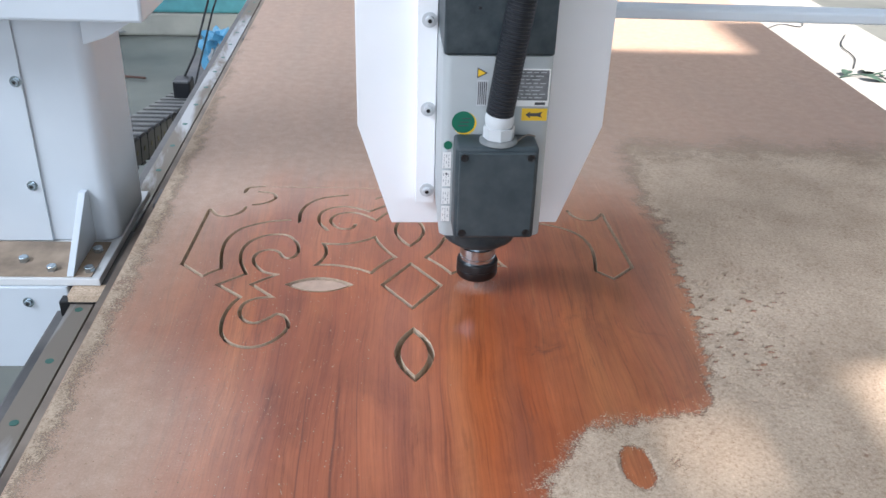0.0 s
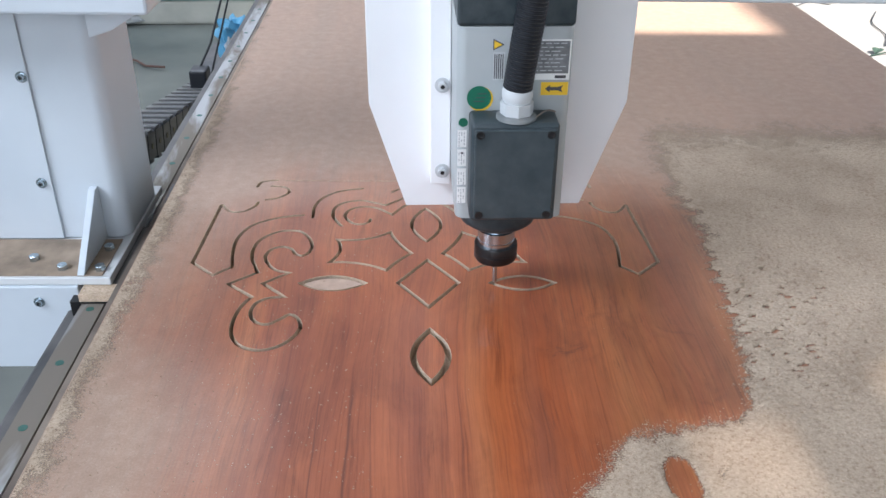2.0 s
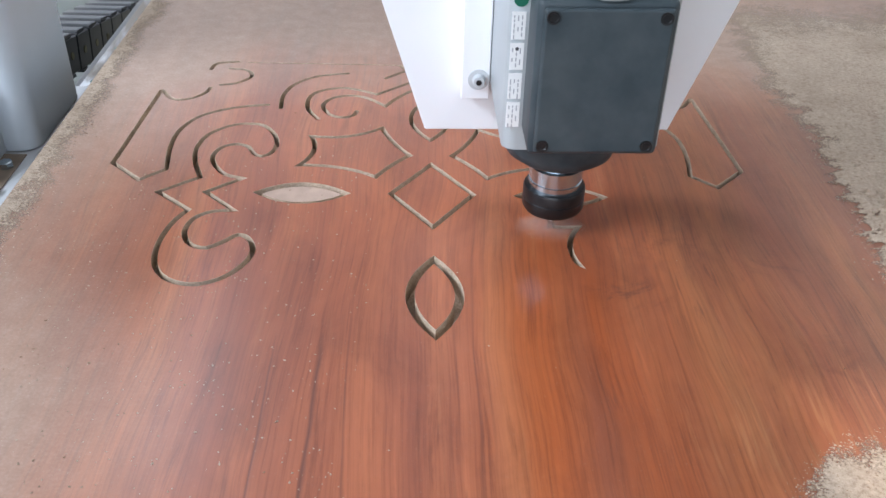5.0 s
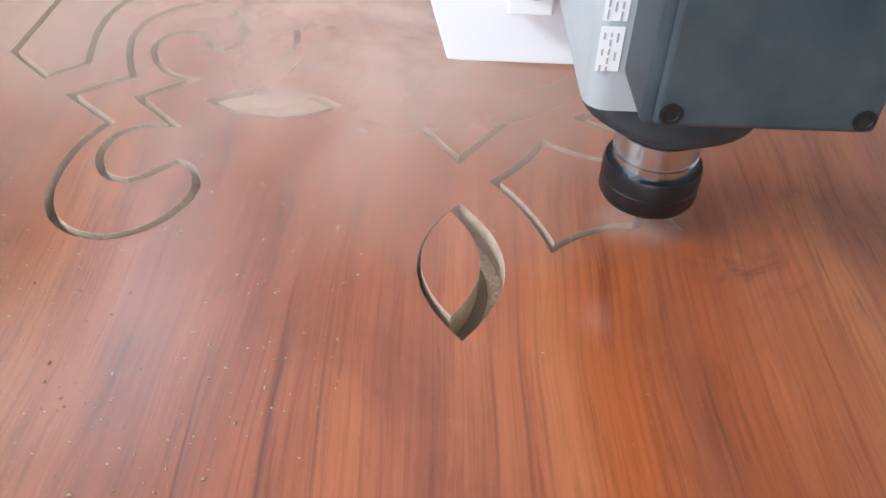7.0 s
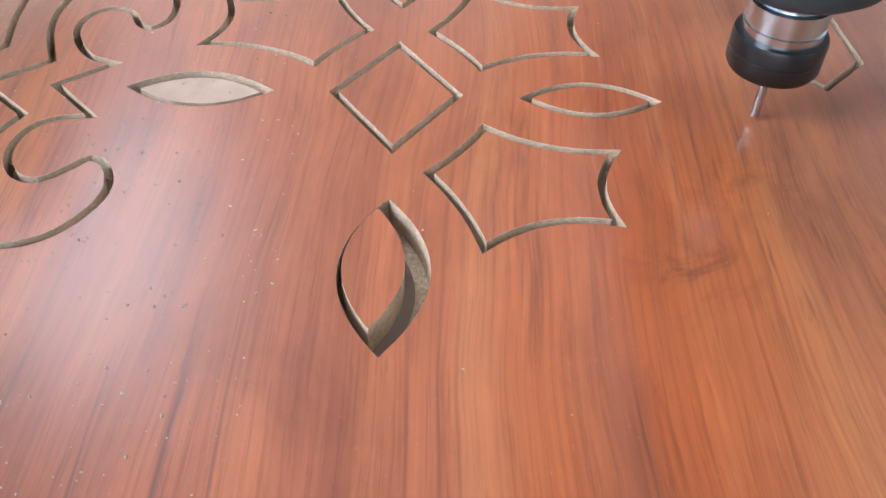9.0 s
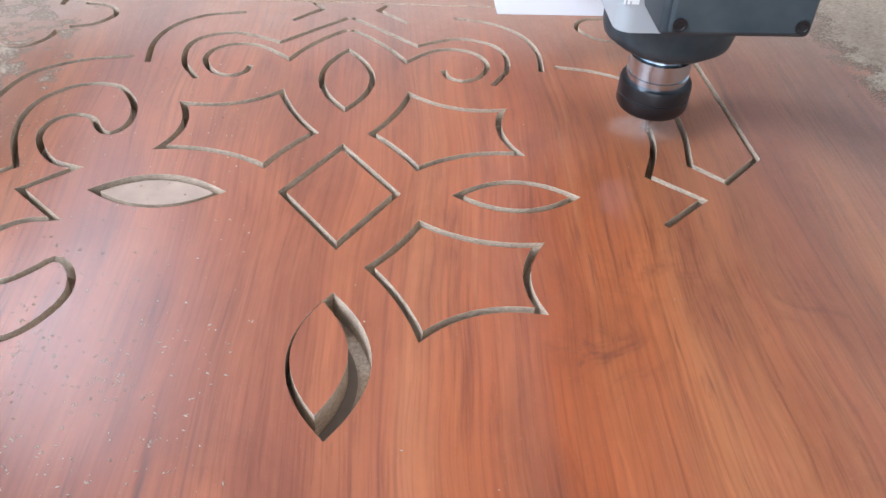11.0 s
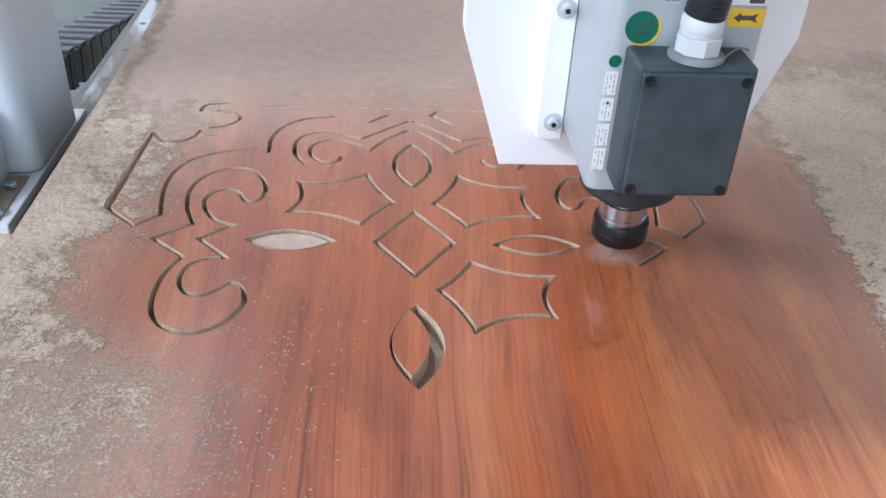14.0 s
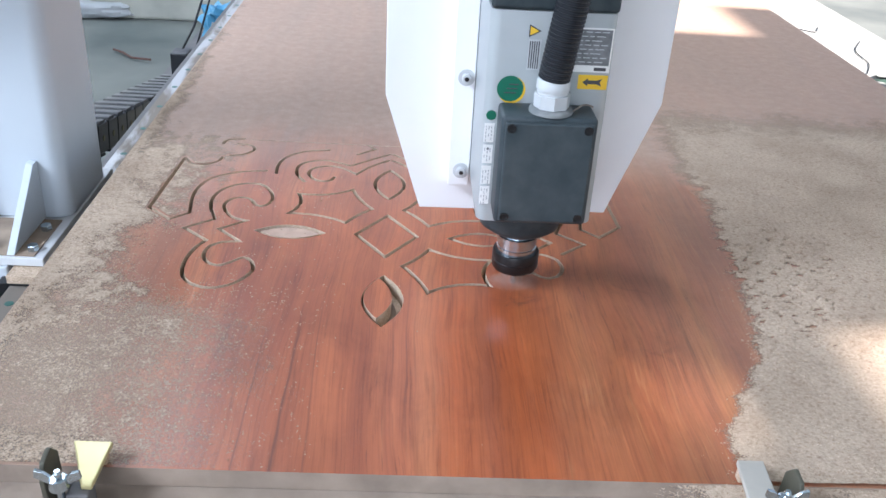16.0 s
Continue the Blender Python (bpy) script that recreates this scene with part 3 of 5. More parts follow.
def ribbon(loop, closed, width):
    """Left and right rims of a groove along a line, mitred at the corners (metres)."""
    k = len(loop)
    left, right = [], []
    for i, p in enumerate(loop):
        a = loop[i - 1] if i else (loop[-2] if closed else None)
        b = loop[i + 1] if i < k - 1 else (loop[1] if closed else None)
        u = (p - a).normalized() if a is not None else (b - p).normalized()
        v = (b - p).normalized() if b is not None else u
        nu, nv = Vector((-u.y, u.x)), Vector((-v.y, v.x))
        m = (nu + nv)
        m = m.normalized() if m.length > 1e-6 else nu
        s = min(1.9, 1 / max(0.3, m.dot(nu)))
        left.append(p / 1000 + m * width / 2 * s)
        right.append(p / 1000 - m * width / 2 * s)
    return left, right


def build_panel():
    from mathutils import geometry
    verts, faces, owner = [], [], []
    outer = [Vector((PX0, PY0)), Vector((PX1, PY0)), Vector((PX1, PY1)), Vector((PX0, PY1))]
    verts += outer
    edges = [(0, 1), (1, 2), (2, 3), (3, 0)]
    for s, (loop, closed, width, times) in enumerate(STROKES):
        le, ri = ribbon(loop, closed, width)
        k = len(loop) - (1 if closed else 0)
        base = len(verts)
        verts += le[:k] + ri[:k]
        for i in range(len(loop) - 1):
            j = (i + 1) % k
            faces.append((base + i, base + k + i, base + k + j, base + j))
            owner.append((s, i))
    vs, _, fs, _, _, of = geometry.delaunay_2d_cdt(verts, edges, faces, 0, 1e-6)
    cell = {}
    for n_, (f, o) in enumerate(zip(fs, of)):
        cell[n_] = owner[min(o, key=lambda q: (STROKES[owner[q][0]][3] is not None, q))] if o else None
    inside_a = [q / 1000 for q in lens(0, -143.5, 91, 18.6, True)]
    inside_b = [q / 1000 for q in lens(-114.5, 0.5, 78, 15.5, False)]

    def within(c, poly):
        hit = False
        for i in range(len(poly)):
            a, b = poly[i - 1], poly[i]
            if (a.y > c.y) != (b.y > c.y) and c.x < (b.x - a.x) * (c.y - a.y) / (b.y - a.y) + a.x:
                hit = not hit
        return hit
    region = {}
    for i, f in enumerate(fs):
        c = sum((vs[k] for k in f), Vector((0, 0))) / 3
        if cell[i] is not None:
            region[i] = ("cut", cell[i])
        elif within(c, inside_a):
            region[i] = ("island", 0)
        elif within(c, inside_b):
            region[i] = ("island", 1)
        else:
            region[i] = ("top", 0)

    def prism_of(keys, top, bottom, walls_all=True):
        bm = bmesh.new()
        hi, lo = {}, {}

        def v(d, k, z):
            if k not in d:
                d[k] = bm.verts.new((vs[k].x, vs[k].y, z))
            return d[k]
        count = {}
        for i in keys:
            f = fs[i]
            fa = bm.faces.new([v(hi, k, top) for k in f])
            fa.material_index = 0
            for a, b in zip(f, f[1:] + f[:1]):
                count.setdefault((min(a, b), max(a, b)), []).append((a, b))
        for e, l_ in count.items():
            if len(l_) == 1:
                a, b = l_[0]
                fa = bm.faces.new((v(hi, b, top), v(hi, a, top), v(lo, a, bottom), v(lo, b, bottom)))
                fa.material_index = 1
        return bm
    panel = thing("wood_panel", "cherry-veneered fibreboard panel with a milled scroll ornament", "wood panel")
    def depth(i):
        w = STROKES[region[i][1][0]][2]
        return -THICK + 0.0005 if w > 0.006 else (-0.0012 if w < 0.003 else -DEEP)
    bm = bmesh.new()
    pool = {}

    def vert(k, z):
        if (k, z) not in pool:
            pool[k, z] = bm.verts.new((vs[k].x, vs[k].y, z))
        return pool[k, z]
    border = {}
    for i in region:
        what = region[i][0]
        if what != "island":
            z = 0.0 if what == "top" else depth(i)
            fa = bm.faces.new([vert(k, z) for k in fs[i]])
            fa.material_index = 0 if what == "top" else 1
            for a, b in zip(fs[i], fs[i][1:] + fs[i][:1]):
                border.setdefault((min(a, b), max(a, b)), []).append((z, a, b))
    for e in border.values():
        rim = False
        if len(e) == 1 and e[0][0] == 0.0:
            e.append((-THICK, 0, 0))
            rim = True
        if len(e) == 2 and e[0][0] != e[1][0]:
            (z1, a, b), (z0, _, _) = sorted(e, reverse=True)
            fa = bm.faces.new((vert(b, z1), vert(a, z1), vert(a, z0), vert(b, z0)))
            fa.material_index = 2 if rim else 1
    body = part("panel_body", bm, [WOOD, MDF, EDGE], panel)
    islands = []
    for k in (0, 1):
        keys = [i for i in region if region[i] == ("island", k)]
        b2 = prism_of(keys, 0.0 if k == 0 else -0.0014, -THICK)
        islands.append(part("cut_out_piece", b2, [WOOD if k == 0 else FILM_TOP, MDF], panel, "loose lens-shaped cut-out" if k == 0 else "dust-covered lens-shaped cut-out"))
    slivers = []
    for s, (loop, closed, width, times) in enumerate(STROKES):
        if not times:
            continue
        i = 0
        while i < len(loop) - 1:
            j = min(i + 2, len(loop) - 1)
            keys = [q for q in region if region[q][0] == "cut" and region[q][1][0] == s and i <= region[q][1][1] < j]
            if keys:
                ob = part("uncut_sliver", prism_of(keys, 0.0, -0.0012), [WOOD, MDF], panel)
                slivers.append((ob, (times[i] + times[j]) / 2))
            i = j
    return panel, islands, slivers


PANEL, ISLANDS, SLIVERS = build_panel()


# ---- sawdust ----
GROOVE_CELLS = set()
for _loop, _closed, _w, _t in STROKES:
    for _a, _b in zip(_loop, _loop[1:]):
        for _k in range(int((_b - _a).length / 1.5) + 1):
            _q = _a.lerp(_b, _k * 1.5 / max(1.5, (_b - _a).length))
            for _i in range(-2, 3):
                for _j in range(-2, 3):
                    if _i * _i + _j * _j < 3:
                        GROOVE_CELLS.add((round(_q.x / 2) + _i, round(_q.y / 2) + _j))


def near_groove(x, y):
    return (round(x * 500), round(y * 500)) in GROOVE_CELLS


def dust_field(name, label, x0, x1, y0, y1, step, height, seed, grains, size, floor=-0.0012, thin=-0.0012, strew=None):
    """A ragged bed of sawdust: a height field that dips under the panel's face where it ends, with loose grains on it."""
    rng = random.Random(seed)
    nx, ny = round((x1 - x0) / step), round((y1 - y0) / step)
    vs, fs = [], []
    hs = np.zeros((nx + 1, ny + 1))
    for i in range(nx + 1):
        for j in range(ny + 1):
            x, y = x0 + (x1 - x0) * i / nx, y0 + (y1 - y0) * j / ny
            h = -0.03 if near_groove(x, y) else height(x, y)
            hs[i, j] = h
            vs.append((x, y, max(-0.03, h)))
    for i in range(nx):
        for j in range(ny):
            if max(hs[i, j], hs[i + 1, j], hs[i, j + 1], hs[i + 1, j + 1]) > floor:
                a = i * (ny + 1) + j
                fs.append((a, a + ny + 1, a + ny + 2, a + 1))
    sheet = len(fs)
    for _ in range(grains):
        x, y = rng.uniform(x0, x1), rng.uniform(y0, y1)
        h = (strew or height)(x, y)
        if y > rng.uniform(-0.05, 0.22):
            continue
        if near_groove(x, y) or h < thin or (h < -0.0003 and rng.random() > 0.3 * (1 - h / thin)):
            continue
        r = size * rng.uniform(0.4, 1.3)
        z = max(h, 0.0) + r * 0.25
        a = rng.uniform(0, 6.28)
        e = rng.uniform(0.7, 1.25)
        k = len(vs)
        for dx, dy, dz in ((e, 0, 0), (-e, 0, 0.1), (0, 0.7, 0), (0, -0.7, 0), (0.1, 0, 0.6), (0, 0.1, -0.5)):
            vs.append((x + r * (dx * math.cos(a) - dy * math.sin(a)), y + r * (dx * math.sin(a) + dy * math.cos(a)), z + r * dz))
        for t in ((0, 2, 4), (2, 1, 4), (1, 3, 4), (3, 0, 4), (2, 0, 5), (1, 2, 5), (3, 1, 5), (0, 3, 5)):
            fs.append(tuple(k + q for q in t))
    me = bpy.data.meshes.new(name)
    me.from_pydata(vs, [], fs)
    me.materials.append(DUST)
    me.materials.append(DUST_SOLID)
    me.polygons.foreach_set('material_index', [0] * sheet + [1] * (len(fs) - sheet))
    return tagged(new(name, me), label, "sawdust", "", "stuff")


def fbm(x, y, s):
    return noise.fractal(Vector((x * s, y * s, 0.37)), 0.9, 2.0, 5)


def clamp01(v):
    return max(0.0, min(1.0, v))


RIM_Y = [-0.42, -0.34, -0.27, -0.22, -0.16, -0.08, 0.03, 0.15, 0.25, 0.32, 0.45, 0.62]
RIM_X = [0.22, 0.235, 0.275, 0.30, 0.318, 0.328, 0.343, 0.352, 0.345, 0.33, 0.30, 0.32]


def right_height(x, y):
    rim = float(np.interp(y, RIM_Y, RIM_X)) + 0.013 * noise.noise(Vector((y * 48, x * 9, 1.0))) + 0.007 * noise.noise(Vector((y * 120, x * 20, 4.0)))
    m = clamp01((x - rim) / (0.05 + 0.12 * clamp01(y / 0.4)) + 0.5)
    m *= clamp01((0.80 - y) / 0.55)
    # bare flecks where the sweepings have been dragged
    zone = clamp01(1.3 - abs(x - rim - 0.06) / 0.09) * clamp01(1.25 - abs(y + 0.09) / 0.17)
    fleck = noise.noise(Vector((x * 62 + y * 40, y * 190 - x * 70, 3.1))) + 0.5 * noise.noise(Vector((x * 130, y * 330 - x * 90, 6.2)))
    m -= 1.6 * zone * max(0.0, fleck - 0.24)
    calm = 1 - 0.75 * clamp01((y - 0.12) / 0.25)
    return 0.0062 * (m - 0.46) + calm * (0.0011 * fbm(x, y, 14) + 0.0006 * fbm(x, y, 50) + 0.0004 * fbm(x, y, 110))


DRIFT_Y = [-0.42, -0.34, -0.28, -0.225, -0.195, -0.165, -0.145, -0.128, -0.110, -0.077, -0.024, 0.03, 0.08, 0.15, 0.22, 0.3, 0.45]
DRIFT_X = [-0.40, -0.37, -0.335, -0.285, -0.235, -0.205, -0.200, -0.222, -0.255, -0.268, -0.275, -0.250, -0.225, -0.215, -0.20, -0.19, -0.19]


def left_drift(x, y):
    edge = float(np.interp(y, DRIFT_Y, DRIFT_X))
    m = clamp01((edge - x) / (0.13 + 0.12 * clamp01((y - 0.02) / 0.1)) + 0.5) * clamp01((0.46 - y) / 0.28) * (0.72 + 0.28 * clamp01((y + 0.17) / 0.06))
    return 0.0044 * (m - 0.46) + 0.0008 * fbm(x + 5, y, 12) + 0.0008 * fbm(x, y, 45) + 0.0005 * fbm(x, y, 130)


def left_height(x, y):
    """The drift, and a thin even layer that has settled towards the near edge of the board."""
    thin = 0.0012 * clamp01((-0.055 - x) / 0.15) * clamp01((-0.135 - y) / 0.06) - 0.0002 + 0.0003 * fbm(x, y, 16)
    return max(left_drift(x, y), thin)


def rim_height(x, y):
    m = clamp01((-0.335 - x) / 0.05 + 0.5) * (0.6 + 0.4 * clamp01((0.9 - y) / 0.4))
    m = max(m, 0.8 * clamp01((-0.355 - y) / 0.03 + 0.4) * clamp01((-0.17 - x) / 0.06))
    return 0.0034 * (m - 0.45) + 0.0007 * fbm(x + 9, y, 22) + 0.0004 * fbm(x, y, 90)


def heap_height(x, y):
    m = clamp01((0.145 - math.hypot((x - 0.25) * 1.0, (y + 0.40) * 0.9)) / 0.05 + 0.5)
    m -= 0.8 * clamp01((0.022 - math.hypot((x - 0.205) * 1.5, (y + 0.325) * 0.8)) / 0.012 + 0.5)
    return 0.0046 * (m - 0.5) + 0.0014 * fbm(x + 2, y, 18) + 0.0006 * fbm(x, y, 90)


DUST_H = dust_field("sawdust_heap", "low heap of pale sawdust near the clamp", 0.06, 0.42, -0.401, -0.18, 0.003, heap_height, 8, 16000, 0.0008)
DUST_R = dust_field("sawdust_bed", "thick tan bed of sawdust swept to the side of the panel", 0.06, 0.89, -0.401, 0.80, 0.003, right_height, 3, 46000, 0.0010)
DUST_L = dust_field("sawdust_drift", "pale sawdust drifting over the edge of the ornament", -0.362, -0.06, -0.401, 0.52, 0.002, left_height, 4, 15000, 0.0010, -0.0045, -0.0024, left_drift)
dust_field("sawdust_ridge", "thin ridge of sawdust along the panel edge", -0.362, -0.05, -0.401, 1.2, 0.005, rim_height, 5, 34000, 0.0009, -0.0012, -0.0022)


def loose_grains():
    """Coarse grains strewn over the near edge of the drift, thinning out over the bare wood."""
    rng = random.Random(14)
    vs, fs = [], []
    for _ in range(30000):
        x, y = rng.uniform(-0.36, -0.04), rng.uniform(-0.395, -0.10)
        d = math.hypot((x + 0.275) / 0.085, (y + 0.195) / (0.055 if y > -0.195 else 0.085))
        p = 0.55 * math.exp(-0.5 * d * d) + 0.10 * clamp01((-0.10 - x) / 0.14) + 0.003
        p *= clamp01(0.55 + 1.6 * noise.noise(Vector((x * 70, y * 70, 2.0))))
        if rng.random() > p or near_groove(x, y):
            continue
        if math.hypot((x + 0.215) / 0.055, (y + 0.075) / 0.058) < 1.0:
            continue
        for _c in range(rng.choice((1, 1, 1, 2, 3))):
            r = rng.uniform(0.0004, 0.0010)
            gx, gy, a, e = x + rng.gauss(0, 0.0009), y + rng.gauss(0, 0.0009), rng.uniform(0, 6.28), rng.uniform(0.7, 1.6)
            k = len(vs)
            for dx, dy, dz in ((e, 0, 0), (-e, 0, 0.1), (0, 0.7, 0), (0, -0.7, 0), (0.1, 0, 0.6), (0, 0.1, -0.5)):
                vs.append((gx + r * (dx * math.cos(a) - dy * math.sin(a)), gy + r * (dx * math.sin(a) + dy * math.cos(a)), r * (dz + 0.3)))
            fs += [tuple(k + q for q in t) for t in ((0, 2, 4), (2, 1, 4), (1, 3, 4), (3, 0, 4), (2, 0, 5), (1, 2, 5), (3, 1, 5), (0, 3, 5))]
    me = bpy.data.meshes.new("sawdust_grains")
    me.from_pydata(vs, [], fs)
    me.materials.append(DUST_SOLID)
    return tagged(new("sawdust_grains", me), "coarse pale grains strewn beside the sawdust drift", "sawdust", "", "stuff")


DUST_G = loose_grains()


def crumbs():
    rng = random.Random(11)
    bm = bmesh.new()
    for _ in range(300):
        x, y = rng.uniform(-0.35, 0.34), rng.uniform(-0.38, 0.30)
        if rng.random() < 0.9:
            x, y = rng.gauss(-0.26, 0.075), rng.gauss(-0.22, 0.10)
            if x < -0.36 or y < -0.38 or x > 0.3:
                continue
        r = rng.uniform(0.0002, 0.0004) + 0.0004 * rng.random() ** 4
        res = bmesh.ops.create_icosphere(bm, subdivisions=1, radius=r)
        bmesh.ops.scale(bm, vec=(rng.uniform(0.7, 2), rng.uniform(0.7, 1.6), 0.6), verts=res["verts"])
        bmesh.ops.translate(bm, vec=(x, y, r * 0.4), verts=res["verts"])
    return tagged(part("wood_crumbs", bm, DUST_SOLID), "scattered pale wood crumbs on the panel", "wood crumbs", "", "stuff")


crumbs()


def burrs():
    """Torn fibres and packed dust along the lips of the cuts."""
    rng = random.Random(21)
    vs, fs = [], []
    for loop, closed, width, times in STROKES:
        if times or width > 0.006 or width < 0.003:
            continue
        for a, b in zip(loop, loop[1:]):
            run = b - a
            if run.length < 0.01:
                continue
            side = Vector((-run.y, run.x)).normalized()
            for k in range(max(1, int(run.length / 0.9))):
                if noise.noise(Vector((a.x, a.y, 0)) * 0.06) < -0.05 or rng.random() < 0.35:
                    continue
                q = a.lerp(b, rng.random()) / 1000 + side * rng.choice((-1, 1)) * (width / 2 + rng.uniform(-0.0004, 0.0003))
                r, z, e, t = rng.uniform(0.0002, 0.0006), rng.uniform(-0.0006, 0.0002), rng.uniform(0.8, 2.0), math.atan2(run.y, run.x) + rng.gauss(0, 0.4)
                n = len(vs)
                for dx, dy, dz in ((e, 0, 0), (-e, 0, 0.1), (0, 0.7, 0), (0, -0.7, 0), (0.1, 0, 0.6), (0, 0.1, -0.5)):
                    vs.append((q.x + r * (dx * math.cos(t) - dy * math.sin(t)), q.y + r * (dx * math.sin(t) + dy * math.cos(t)), z + r * dz))
                fs += [tuple(n + w for w in f) for f in ((0, 2, 4), (2, 1, 4), (1, 3, 4), (3, 0, 4), (2, 0, 5), (1, 2, 5), (3, 1, 5), (0, 3, 5))]
    me = bpy.data.meshes.new("cut_burrs")
    me.from_pydata(vs, [], fs)
    me.materials.append(MDF)
    return tagged(new("cut_burrs", me), "pale torn fibres along the milled grooves", "wood fibres", "", "stuff")


burrs()


# ---- router bed ----
def router_bed():
    bed = thing("router_bed", "dark steel router bed with a dusty slotted top", "machine bed")
    part("bed_top", slab(-0.345, 0.945, -0.64, 2.32, -0.050, -THICK - 0.0005, 0.002), EDGE, bed, "dusty fibreboard spoil board")
    for y in (-0.60, 0.35, 1.30, 2.25):
        part("cross_beam", slab(-0.40, 1.005, y - 0.03, y + 0.03, -0.16, -0.0505, 0.003), IRON, bed)
    for x in (-0.505, 0.980):
        part("side_beam", slab(x, x + 0.105, -0.66, 2.40, -0.26, -0.138, 0.004), IRON, bed)
        for y in (-0.58, 0.85, 2.28):
            part("leg", slab(x + 0.01, x + 0.095, y - 0.05, y + 0.05, FLOOR_Z, -0.2605, 0.004), IRON, bed)
    part("side_ledge", slab(-0.4265, -0.3670, -0.64, 2.38, -0.1377, -0.090, 0.001), LEDGE, bed, "dusty iron ledge beside the rail")
    part("side_shelf", slab(-0.68, -0.5055, 1.42, 2.02, -0.335, -0.32, 0.002), IRON, bed)
    for x in (-0.477, 1.050):
        rail = part("linear_rail", prism([(x - 0.0, -0.1375), (x + 0.032, -0.1375), (x + 0.028, -0.127), (x + 0.032, -0.117), (x, -0.117), (x + 0.004, -0.127)], "y", -0.64, 2.38, 0.0008), RAIL_TOP, bed, "bright dusty linear rail")
        for k in range(25):
            y = -0.60 + 0.12 * k
            part("hole_plug", lathe([(0.0055, -0.1170), (0.0055, -0.1166), (0.0045, -0.1165)], (x + 0.016, y, 0), seg=16), CAP, rail)
    return bed


router_bed()


def clamp_piece(x, y, brass):
    """A wedge plate bridging panel and bed, an upright fin at its side and a wing nut on a stud."""
    c = thing("hold_down_clamp", "pale brass wedge clamp with a steel wing nut" if brass else "dusty grey steel strap clamp with a wing nut", "clamp", "clamps on the panel edge")
    s = 1 if brass else -1
    outline = [(-0.017, 0.020), (0.013, 0.020), (0.012, -0.028), (0.004, -0.028)] if brass else [(-0.010, 0.020), (0.012, 0.020), (0.008, -0.034), (-0.016, -0.034)]
    part("clamp_plate", prism(outline, "z", 0.012, 0.0165, 0.001), BRASS if brass else STRAP, c, "wedge-shaped brass plate" if brass else "dusty pale strap")
    part("toe", slab(-0.009, 0.010, 0.010, 0.0185, 0.0003, 0.0119, 0.0015), MDF, c)
    part("heel_block", slab(-0.006, 0.011, -0.034, -0.018, -0.0183, 0.0119, 0.002), IRON, c)
    part("fin", prism([(0.014, -0.018), (-0.016, -0.018), (-0.018, 0.020), (-0.012, 0.034), (0.002, 0.036), (0.012, 0.024)], "x", -s * 0.0205, -s * 0.0245, 0.001), OLIVE, c, "dark olive upright fin").location = (0, -0.012, 0)
    nx, ny = -s * 0.010, -0.030
    part("stud", lathe([(0.003, -0.0183), (0.003, 0.030), (0.002, 0.032)], (nx, ny, 0), seg=14), STEEL, c)
    nut = part("wing_nut", lathe([(0.0075, 0.0167), (0.0065, 0.025), (0.0048, 0.026)], (nx, ny, 0), seg=14), STEEL, c)
    for k in (-1, 1):
        part("wing", prism([(nx + k * 0.005, 0.019), (nx + k * 0.017, 0.026), (nx + k * 0.016, 0.033), (nx + k * 0.010, 0.031), (nx + k * 0.004, 0.025)], "y", ny - 0.0015, ny + 0.0015, 0.0006), STEEL, nut)
    c.matrix_basis = pose(x, y, 0)


clamp_piece(-0.215, -0.412, True)
clamp_piece(0.305, -0.412, False)


# ---- gantry ----
def rounded_column(x0, x1, y0, y1, z0, z1, r):
    pts = []
    for cx, cy, a0 in ((x1 - r, y0 + r, -90), (x1 - r, y1 - r, 0), (x0 + r, y1 - r, 90), (x0 + r, y0 + r, 180)):
        for k in range(7):
            a = radians(a0 + 15 * k)
            pts.append((cx + r * math.cos(a), cy + r * math.sin(a)))
    return prism(pts, "z", z0, z1)


def cap_screw(x, y, z, axis, r, parent, mat=STEEL, dark=True):
    s = -1 if axis == "y" else 1
    sc = part("cap_screw", lathe([(r * 1.7, 0), (r * 1.7, s * r * 0.25), (r, s * r * 0.25), (r, s * r * 1.1), (r * 0.85, s * r * 1.3)], (x, y, z), axis, 20), mat, parent, smooth=True)
    if dark:
        off = (0, s * (r * 1.3 + 0.0002), 0) if axis == "y" else (0, 0, r * 1.3 + 0.0002)
        h = s * 0.0004
        part("socket", lathe([(r * 0.5, 0), (r * 0.5, h)], Vector((x, y, z)) + Vector(off), axis, 6), BLACK, sc)
    return sc


